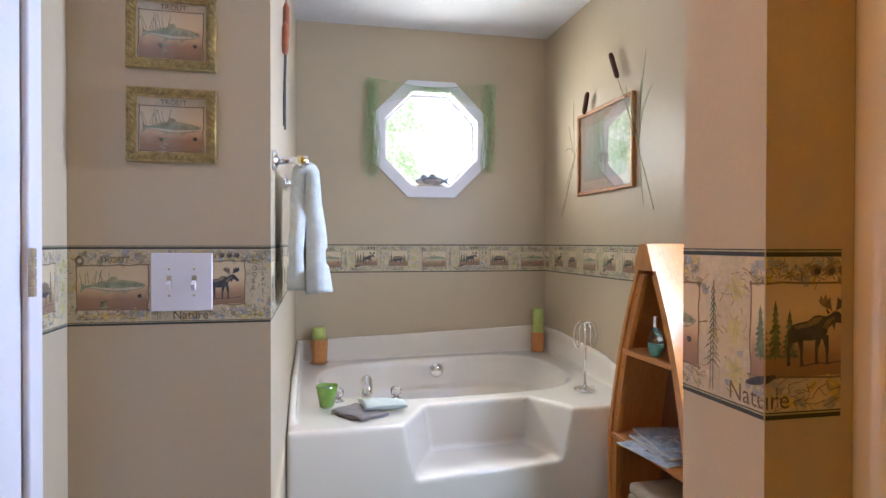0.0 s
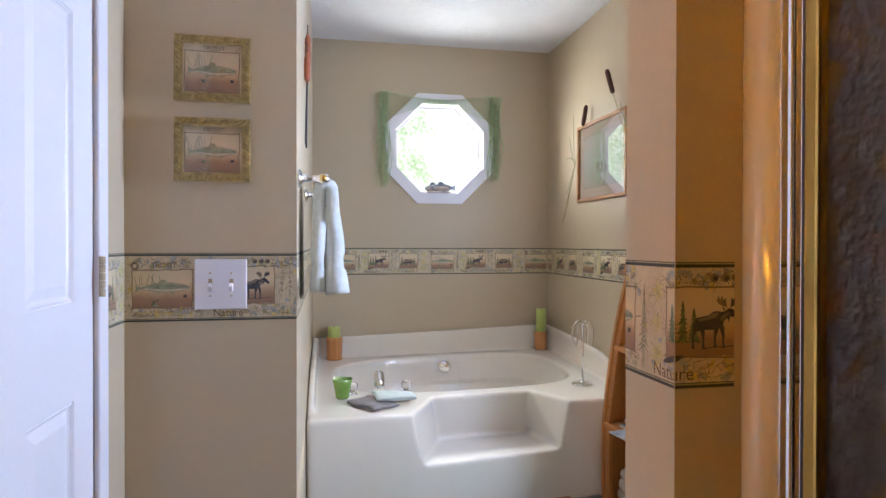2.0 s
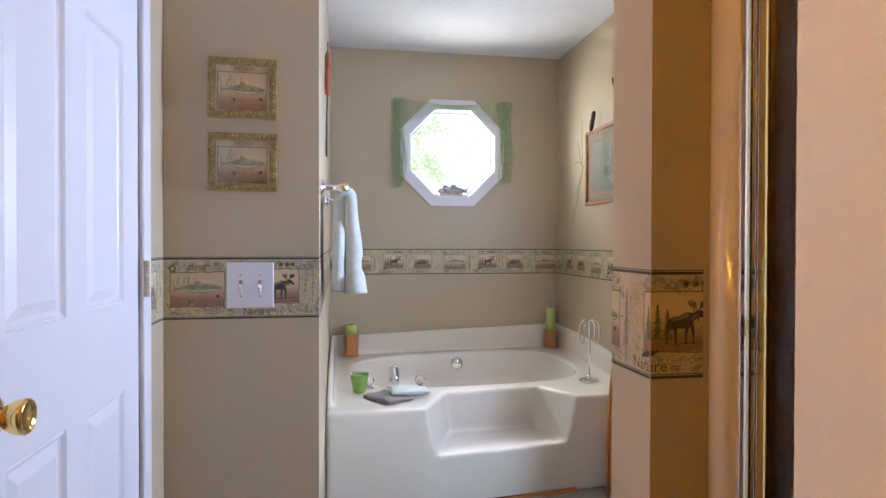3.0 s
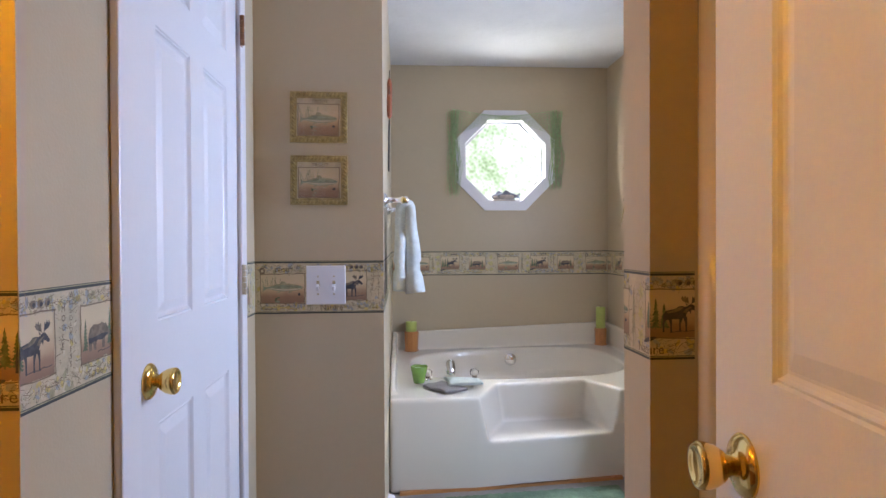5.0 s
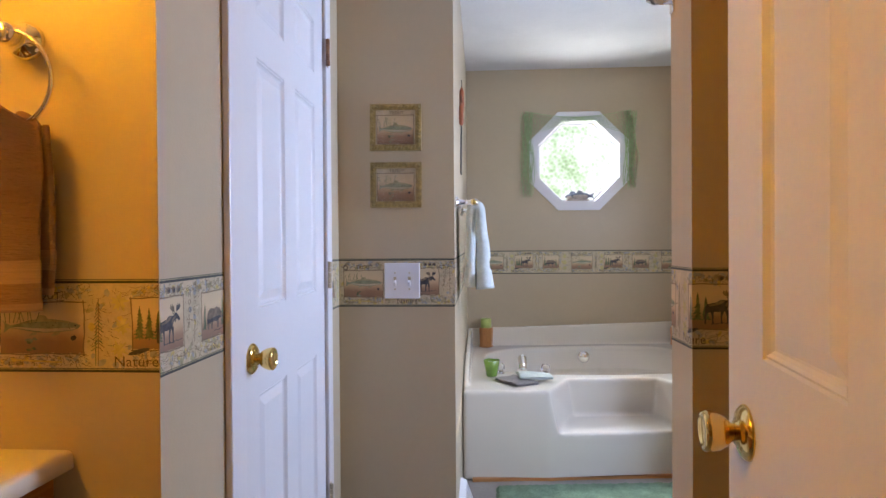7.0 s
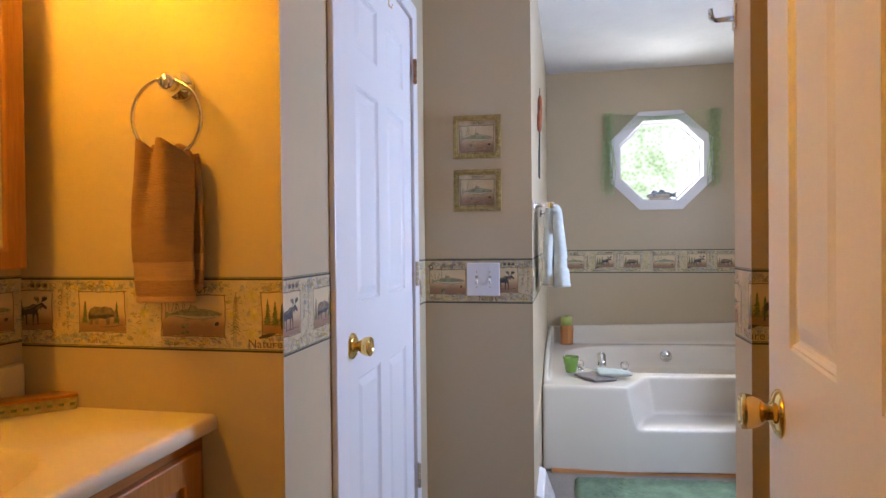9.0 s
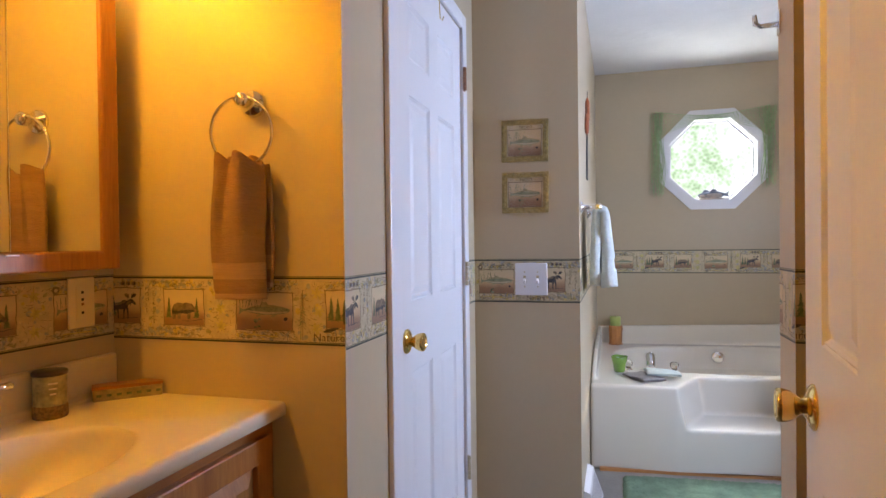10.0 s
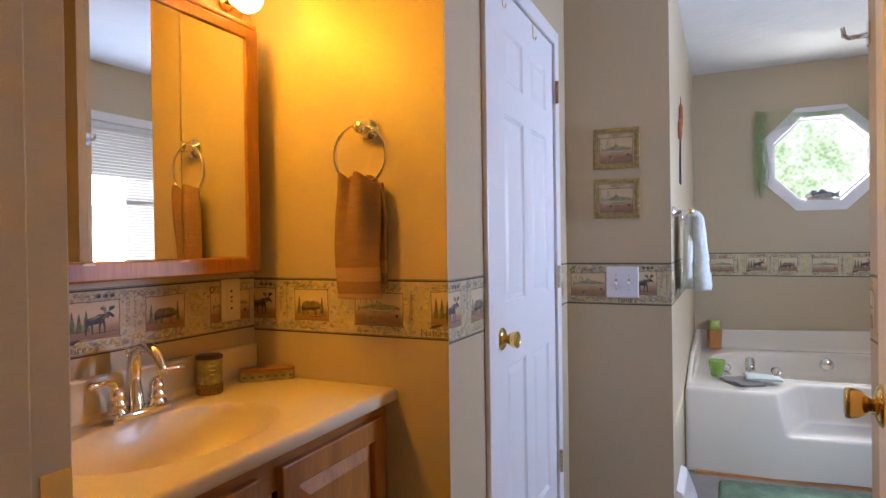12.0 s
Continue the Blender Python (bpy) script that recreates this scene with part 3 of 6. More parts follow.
combine(prism([(2.137, 0.605), (1.30, 0.57), (0.92, 0.475), (0.86, 0.45), (0.86, 0.40), (2.137, 0.40)], 0.003, 0.032, 0), "UNION")
combine(box((0.02, 2.108, 0.40), (1.53, 2.137, 0.605)), "UNION")
combine(prism([(2.137, 0.605), (1.30, 0.585), (0.98, 0.50), (0.92, 0.45), (0.92, 0.40), (2.137, 0.40)], 1.514, 1.543, 0), "UNION")
combine(loft([(0.10, oval(0.78, 1.58, 0.50, 0.30, 3)), (0.30, oval(0.77, 1.59, 0.585, 0.375, 3)), (0.42, oval(0.768, 1.60, 0.632, 0.42, 3)), (0.52, oval(0.766, 1.60, 0.66, 0.445, 3))]), "DIFFERENCE")
combine(loft([(0.235, [(0.478, 0.60), (0.485, 0.81), (0.606, 1.105), (1.053, 1.145), (1.122, 0.88), (1.125, 0.60)]),
              (0.50, [(0.415, 0.60), (0.424, 0.765), (0.556, 1.032), (1.055, 1.082), (1.178, 0.875), (1.182, 0.60)])]), "DIFFERENCE")
rm = shell.modifiers.new("mould", "REMESH")
rm.mode, rm.voxel_size = "VOXEL", 0.0085
sm = shell.modifiers.new("round", "SMOOTH")
sm.factor, sm.iterations = 0.5, 9
bpy.context.view_layer.update()
baked(shell)
for c in cuts:
    bpy.data.objects.remove(c)
for v in shell.data.vertices:
    if v.co.z > 0.3:
        k = min(1.0, max(0.0, (v.co.y - 1.15) / 0.85))
        v.co.z += 0.024 * k * k * (3 - 2 * k) * min(1.0, v.co.x / 1.45)
    if v.co.z > 0.47:                       # the splash rim stands lower at one end
        v.co.z -= 0.22 * (v.co.z - 0.47) * max(0.0, 1 - v.co.x / 1.5)
for p in shell.data.polygons:
    p.use_smooth = True
shell.data.update()
# overflow plate, spout and crystal handles
part("overflow_plate", lathe([(0.041, 0), (0.041, 0.004), (0.038, 0.010), (0.028, 0.014), (0.012, 0.017), (0.001, 0.0175)], (0.808, 1.992, 0.395), Matrix.Rotation(radians(80), 4, "X"), 32), M_CHROME, tub, "round chrome overflow plate", True)
SPX, SPY, DZ = 0.328, 1.17, 0.452
b = tube([(SPX, SPY - 0.03, DZ), (SPX, SPY - 0.022, DZ + 0.05), (SPX, SPY, DZ + 0.083), (SPX + 0.004, SPY + 0.05, DZ + 0.078), (SPX + 0.006, SPY + 0.085, DZ + 0.055)],
         [0.022, 0.027, 0.026, 0.021, 0.015], 20)
part("spout", b, M_CHROME, tub, "curved chrome tub spout", True)
for hx, hy in ((0.205, 1.172), (0.458, 1.16)):
    h = part("tap_handle", lathe([(0.001, 0.058), (0.012, 0.057), (0.022, 0.050), (0.025, 0.038), (0.021, 0.022), (0.012, 0.012), (0.010, 0.008)][::-1], (hx, hy, DZ), None, 8), M_GLASS, tub, "faceted clear acrylic tap handle")
    part("tap_base", lathe([(0.026, 0), (0.026, 0.003), (0.018, 0.009), (0.010, 0.012), (0.001, 0.0125)], (hx, hy, DZ - 0.002), None, 24), M_CHROME, h, "chrome base ring", True)

# thin wooden strip where the tub meets the floor
part_ob = tagged(link_mesh("trim_tub", prism([(0.05, 0.742), (1.17, 0.850), (1.17, 0.872), (0.43, 0.772), (0.05, 0.764)], 0.0, 0.016), wood_mat("orange_floor_trim", (0.60, 0.28, 0.10), (0.5, 0.2, 0.06), 0.5, 0)), "narrow orange wooden strip along the tub's foot", "trim", kind="structure")

# ---- vanity ----
VX, VY0, VY1, VZ = -0.609, ENTRY + 0.002, RW - 0.001, 0.845
van = thing("vanity_cabinet", "honey oak vanity cabinet with raised-panel doors", "cabinet")
part("body", box((MW + 0.001, VY0, 0.10), (VX - 0.035, VY1 - 0.001, VZ - 0.16)), M_OAK, van)
part("back_rail", box((MW + 0.001, VY0, VZ - 0.16), (MW + 0.02, VY1 - 0.001, VZ - 0.036)), M_OAK_Y, van)
part("toe_kick", box((MW + 0.001, VY0, 0.0), (VX - 0.10, VY1 - 0.001, 0.10)), M_DARK, van, "dark recessed toe kick")
FX = VX - 0.035
part("top_rail", box((FX, VY0, VZ - 0.115), (FX + 0.018, VY1 - 0.001, VZ - 0.032), 0.002), M_OAK_Y, van)
part("bottom_rail", box((FX, VY0, 0.10), (FX + 0.018, VY1 - 0.001, 0.15), 0.002), M_OAK_Y, van)
for y in (VY1 - 0.046, -1.79, VY0):
    part("stile", box((FX, y, 0.15), (FX + 0.018, y + 0.045, VZ - 0.1155), 0.002), M_OAK, van)


def cabinet_door(y0, y1, z0, z1, x):
    d = part("cabinet_door", ring_prism([(y0, z0), (y1, z0), (y1, z1), (y0, z1)], [(y0 + .055, z0 + .055), (y1 - .055, z0 + .055), (y1 - .055, z1 - .055), (y0 + .055, z1 - .055)], x, x + 0.019, 0), M_OAK, van, "raised-panel oak door")
    bmod = d.modifiers.new("edge", "BEVEL")
    bmod.width, bmod.segments = 0.004, 2
    pb = bmesh.new()
    q = [(y0 + .055, z0 + .055), (y1 - .055, z0 + .055), (y1 - .055, z1 - .055), (y0 + .055, z1 - .055)]
    q2 = [(y0 + .09, z0 + .09), (y1 - .09, z0 + .09), (y1 - .09, z1 - .09), (y0 + .09, z1 - .09)]
    a = [pb.verts.new((x + 0.004, *p)) for p in q]
    c = [pb.verts.new((x + 0.015, *p)) for p in q2]
    for k in range(4):
        pb.faces.new((a[k], a[(k + 1) % 4], c[(k + 1) % 4], c[k]))
    pb.faces.new(c)
    part("panel", pb, M_OAK, d)
    return d


cabinet_door(-1.733, VY1 - 0.034, 0.165, VZ - 0.064, FX + 0.018)
cabinet_door(-2.20, -1.796, 0.165, VZ - 0.064, FX + 0.018)

# counter with its moulded oval bowl
ctop = thing("countertop", "bone cultured-marble counter with an integral oval basin", "counter")
BX, BY, BA, BB = -0.836, -1.790, 0.165, 0.246
cx0, cx1 = MW + 0.001, VX + 0.006
NX, NY = 92, 150
bm = bmesh.new()
rows = []
for i in range(NX + 1):
    row = []
    for j in range(NY + 1):
        x = cx0 + (cx1 - cx0) * i / NX
        y = VY0 + (VY1 - VY0) * j / NY
        r = math.hypot((x - BX) / BA, (y - BY) / BB)
        z = VZ
        if r < 1.0:
            z -= 0.0045 + 0.13 * (1 - r ** 3.0) ** 0.62
        elif r < 1.34:                        # shallow dished margin round the bowl
            z -= 0.0045 * (0.5 + 0.5 * math.cos(math.pi * (r - 1.0) / 0.34))
        row.append(bm.verts.new((x, y, z)))
    rows.append(row)
for i in range(NX):
    for j in range(NY):
        bm.faces.new((rows[i][j], rows[i + 1][j], rows[i + 1][j + 1], rows[i][j + 1]))
prev = rows[-1]
for dx, dz in ((0.006, -0.002), (0.010, -0.007), (0.011, -0.014), (0.011, -0.030), (0.004, -0.034), (-0.03, -0.034)):
    cur = [bm.verts.new((cx1 + dx, v.co.y, VZ + dz)) for v in rows[-1]]
    for j in range(NY):
        bm.faces.new((prev[j], cur[j], cur[j + 1], prev[j + 1]))
    prev = cur
part("slab", bm, M_COUNTER, ctop, smooth=True)
part("backsplash", box((MW + 0.001, VY0, VZ - 0.004), (MW + 0.022, VY1 - 0.012, VZ + 0.098), 0.006, None, 3), M_COUNTER, ctop, "bone backsplash with a rounded top")
part("cove", prism([(MW + 0.020, VZ - 0.003), (MW + 0.040, VZ + 0.0005), (MW + 0.028, VZ + 0.006), (MW + 0.0225, VZ + 0.018)], VY0, VY1 - 0.012, 1), M_COUNTER, ctop)
part("drain_ring", lathe([(0.024, 0), (0.024, 0.002), (0.016, 0.003), (0.001, 0.001)], (BX, BY, VZ - 0.134), None, 24), M_CHROME, ctop, "chrome basin drain", True)

# faucet
fau = thing("faucet", "chrome two-handle faucet on the vanity top", "faucet", (-1.012, -1.743, VZ), 0)
part("base_plate", box((-0.027, -0.075, 0.0), (0.027, 0.075, 0.020), 0.007, None, 3), M_CHROME, fau, smooth=True)
part("spout", tube([(-0.008, 0, 0.014), (-0.010, 0, 0.030), (-0.012, 0, 0.075), (-0.009, 0, 0.120), (0.002, 0, 0.146), (0.022, 0, 0.158), (0.045, 0, 0.156), (0.065, 0, 0.140), (0.078, 0, 0.118), (0.083, 0, 0.100)],
                   [0.023, 0.020, 0.0165, 0.0145, 0.0135, 0.013, 0.0125, 0.012, 0.0115, 0.012], 18), M_CHROME, fau, "high arched chrome spout", True)
part("lift_rod", tube([(-0.028, 0, 0.014), (-0.030, 0, 0.135), (-0.030, 0, 0.150)], [0.003, 0.003, 0.007], 10), M_CHROME, fau, smooth=True)
for s in (-1, 1):
    h = part("tap_handle", lathe([(0.022, 0.018), (0.022, 0.024), (0.016, 0.029), (0.020, 0.034), (0.020, 0.041), (0.014, 0.049), (0.0165, 0.054), (0.0165, 0.060), (0.013, 0.070), (0.008, 0.077), (0.001, 0.079)], (0, s * 0.051, 0), None, 24), M_CHROME, fau, "chrome bell-shaped handle", True)
    part("lever", tube([(0.0, s * 0.051, 0.066), (0.003, s * 0.062, 0.085), (0.006, s * 0.078, 0.092), (0.008, s * 0.100, 0.092), (0.009, s * 0.118, 0.091), (0.009, s * 0.124, 0.091)], [0.009, 0.0075, 0.006, 0.006, 0.0085, 0.005], 12), M_CHROME, h, smooth=True)

# mirror cabinet
MX, MZ0, MZ1, MY1 = -0.985, 1.155, 1.826, -1.366
mc = thing("mirror_cabinet", "honey oak tri-view mirror cabinet over the vanity", "mirror cabinet")
part("body", box((MW + 0.001, -2.235, MZ0 + 0.012), (MX - 0.022, MY1 - 0.02, MZ1 - 0.01)), M_OAK, mc)
fy0, fy1, w = -2.24, MY1, 0.050
ob_ = part("frame", ring_prism([(fy0, MZ0), (fy1, MZ0), (fy1, MZ1), (fy0, MZ1)], [(fy0 + w, MZ0 + 0.042), (fy1 - w, MZ0 + 0.042), (fy1 - w, MZ1 - 0.032), (fy0 + w, MZ1 - 0.032)], MX - 0.022, MX + 0.006, 0), M_OAK, mc, "honey oak frame")
bmod = ob_.modifiers.new("edge", "BEVEL")
bmod.width, bmod.segments = 0.005, 3
seams = [fy0 + w, -1.877, -1.634, fy1 - w]
for (a, b), ajar in zip(zip(seams, seams[1:]), (1.6, 0.8, 0.0)):
    md = box((-0.013, 0.0016, MZ0 + 0.0425), (0.0, b - a - 0.0016, MZ1 - 0.0325), 0.0012, None, 1)
    bmesh.ops.transform(md, matrix=pose(MX, a, 0, 0, 0, -ajar), verts=md.verts)
    part("mirror_door", md, M_MIRROR, mc, "frameless mirror door")
for y in (-1.634, -1.877):
    part("mirror_hinge", box((MX + 0.004, y - 0.014, MZ0 + 0.035), (MX + 0.009, y + 0.014, MZ0 + 0.039), 0.0015), M_STEEL, mc)
part("crown", box((MW + 0.001, fy0, MZ1 + 0.001), (MX + 0.004, fy1, MZ1 + 0.016), 0.005), M_OAK_Y, mc, "moulded oak crown")

# light bar with globe bulbs over the mirror
lb = thing("vanity_light_bar", "oak light bar with frosted globe bulbs over the mirror", "wall lamp")
part("back_board", box((MW + 0.001, -2.23, MZ1 + 0.030), (MW + 0.050, MY1 - 0.004, MZ1 + 0.135), 0.006), M_OAK_Y, lb)
M_BULB = glow_mat("lit_frosted_bulb", (1.0, 0.60, 0.20), 12)
for y in (-1.440, -1.650, -1.860, -2.070):
    part("socket", lathe([(0.026, 0), (0.026, 0.01), (0.020, 0.014), (0.018, 0.03)], (MW + 0.050, y, MZ1 + 0.066), Matrix.Rotation(math.pi / 2, 4, "Y"), 20), M_BRASS, lb, "brass socket", True)
    part("bulb", lathe([(0.014, 0.0), (0.018, 0.010)] + [(0.042 * math.sin(a), 0.052 - 0.042 * math.cos(a)) for a in [0.5 + 0.22 * k for k in range(12)]] + [(0.001, 0.094)], (MW + 0.078, y, MZ1 + 0.066), Matrix.Rotation(math.pi / 2, 4, "Y"), 24), M_BULB, lb, "glowing frosted globe", True)
for y, watts in ((-1.440, 9.5), (-1.650, 33.0), (-1.860, 38.0), (-2.070, 38.0)):
    pl = new("vanity_bulb_light", bpy.data.lights.new("vanity_bulb_light", "POINT"))
    pl.data.energy, pl.data.color, pl.data.shadow_soft_size = watts, (1.0, 0.435, 0.0), 0.047
    pl.location = (MW + 0.130, y, MZ1 + 0.066)

# ---- shower stall behind the open door ----
sh = thing("shower_stall", "cream fibreglass shower stall with a brass-framed obscure glass door", "shower")
SX, SZ = 0.64, 1.83
M_SURROUND = mat("cream_fibreglass", (0.58, 0.48, 0.32), 0.14, vary=0.02, coat=0.4)
part("corner_flange", tube([(0.652, PY0 - 0.038, 0.0), (0.652, PY0 - 0.038, SZ)], 0.037, 28), M_SURROUND, sh, "rounded cream corner column", True)
part("front_panel", box((SX - 0.002, -1.0525, 0.0), (SX + 0.03, -1.018, SZ), 0.006), M_SURROUND, sh)
part("back_panel", box((1.50, ENTRY + 0.01, 0.0), (1.53, PY0 - 0.008, SZ), 0.004), M_SURROUND, sh)
part("side_panel", box((SX + 0.04, PY0 - 0.03, 0.0), (1.50, PY0 - 0.005, SZ), 0.004), M_SURROUND, sh)
part("side_panel", box((SX + 0.04, ENTRY + 0.008, 0.0), (1.50, ENTRY + 0.03, SZ), 0.004), M_SURROUND, sh)
part("tray", box((SX - 0.004, ENTRY + 0.03, 0.0), (1.50, -1.055, 0.11), 0.012), M_SURROUND, sh)
dy0 = ENTRY + 0.04
part("door_frame_post", box((SX - 0.006, -1.0745, 0.11), (SX + 0.03, -1.053, SZ), 0.004), M_CHROME, sh, "polished metal wall channel")
part("door_frame_post", box((SX - 0.001, -1.090, 0.11), (SX + 0.026, -1.075, SZ), 0.004), M_CHROME, sh, "polished metal wall channel")
part("door_stile", box((SX - 0.010, -1.121, 0.12), (SX + 0.022, -1.0995, SZ - 0.03), 0.004), M_BRASS, sh, "polished brass door stile")
part("door_frame_post", box((SX - 0.010, dy0, 0.11), (SX + 0.022, dy0 + 0.03, SZ), 0.004), M_BRASS, sh, "polished brass post")
part("head_rail", box((SX - 0.012, dy0 + 0.03, SZ - 0.028), (SX + 0.028, -1.0905, SZ), 0.004), M_BRASS, sh, "polished brass head rail")
part("gasket", box((SX - 0.004, -1.0985, 0.12), (SX + 0.015, -1.0905, SZ - 0.03)), M_DARK, sh, "dark rubber gasket")
part("glass_door", box((SX + 0.003, dy0 + 0.03, 0.12), (SX + 0.009, -1.121, SZ - 0.03)), M_SHOWERGLASS, sh, "obscure textured glass")


# ---- printed wallpaper border ----
M_PAPER = mat("printed_border_paper", (0.57, 0.47, 0.31), 0.55, vary=0.3, scale=22, fine=140, second=(0.43, 0.37, 0.25))
M_LINE = mat("dark_green_edge_line", (0.028, 0.034, 0.030), 0.5, vary=0.3, scale=50)
M_TWIG = mat("printed_twigs", (0.21, 0.145, 0.085), 0.55, vary=0.3, scale=60)
M_INK = mat("printed_lettering", (0.13, 0.085, 0.045), 0.55)
M_SKYP = scene_mat("printed_lakeside", [(0.0, (0.27, 0.16, 0.10)), (0.24, (0.36, 0.21, 0.125)), (0.42, (0.56, 0.39, 0.23)), (0.70, (0.68, 0.55, 0.35)), (1.0, (0.62, 0.51, 0.33))])
M_PINEP = mat("printed_pines", (0.13, 0.17, 0.085), 0.55, vary=0.5, scale=90)
M_DARKP = mat("printed_dark_shape", (0.062, 0.058, 0.062), 0.55, vary=0.5, scale=90)
M_GREYP = mat("printed_grey_shape", (0.22, 0.165, 0.11), 0.55, vary=0.45, scale=90)
M_GREENP = mat("printed_green_shape", (0.29, 0.32, 0.21), 0.55, vary=0.4, scale=80)
M_YELLOWP = mat("printed_yellow_leaf", (0.60, 0.47, 0.16), 0.55, vary=0.3, scale=80)
M_PALE = mat("printed_pale_mottle", (0.60, 0.52, 0.36), 0.55, vary=0.25, scale=60)
M_MOSS = mat("printed_moss_mottle", (0.40, 0.36, 0.21), 0.55, vary=0.35, scale=60)
M_LEAFP = mat("printed_maple_leaf", (0.55, 0.48, 0.20), 0.55, vary=0.3, scale=60)
M_HAZEP = mat("printed_blue_haze", (0.36, 0.37, 0.36), 0.55, vary=0.3, scale=60)
INKS = [M_SKYP, M_PINEP, M_DARKP, M_GREYP, M_GREENP, M_YELLOWP, M_TWIG, M_PALE, M_MOSS, M_LINE, M_LEAFP, M_HAZEP]
SKY, PINE, DARK, GREY, GREEN, YELLOW, TWIG, PALE, MOSS, LINE, LEAF, HAZE = range(12)


def ell(cu, cv, a, b, turn=0.0, n=12, rough=0.0, rnd=random):
    r = radians(turn)
    out = []
    for k in range(n):
        t = 2 * math.pi * k / n
        w = 1 + rough * (rnd.random() - 0.5)
        x, y = a * w * math.cos(t), b * w * math.sin(t)
        out.append((cu + x * math.cos(r) - y * math.sin(r), cv + x * math.sin(r) + y * math.cos(r)))
    return out


def stroke(pts, w):
    """Thin quads along a line."""
    quads = []
    for (a, b), (c, d) in zip(pts, pts[1:]):
        L = math.hypot(c - a, d - b) or 1
        nx, ny = -(d - b) / L * w / 2, (c - a) / L * w / 2
        quads.append([(a + nx, b + ny), (a - nx, b - ny), (c - nx, d - ny), (c + nx, d + ny)])
    return quads


def wobble(u0, v0, u1, v1, rnd, n=6, amp=0.0016):
    return [(u0 + (u1 - u0) * k / n + rnd.uniform(-amp, amp), v0 + (v1 - v0) * k / n + rnd.uniform(-amp, amp)) for k in range(n + 1)]


def pine(u, v, h, w):
    """A ragged fir: trunk and tiers of drooping boughs."""
    jit = random.Random(int(abs(u) * 99991) + int(h * 1e5))
    out = [[(u - w * 0.04, v), (u + w * 0.04, v), (u + w * 0.02, v + h), (u - w * 0.02, v + h)]]
    for k in range(9):
        z = v + h * (0.06 + 0.098 * k)
        for side in (-1, 1):
            r = side * w * (0.56 - 0.052 * k) * jit.uniform(0.75, 1.15)
            out.append([(u, z + h * 0.15), (u + r * 0.45, z + h * jit.uniform(0.05, 0.09)), (u + r, z - h * jit.uniform(0.0, 0.03)), (u + r * 0.7, z + h * 0.005), (u + r * 0.5, z - h * 0.035), (u + r * 0.25, z + h * 0.01), (u, z - h * 0.02)])
    return out


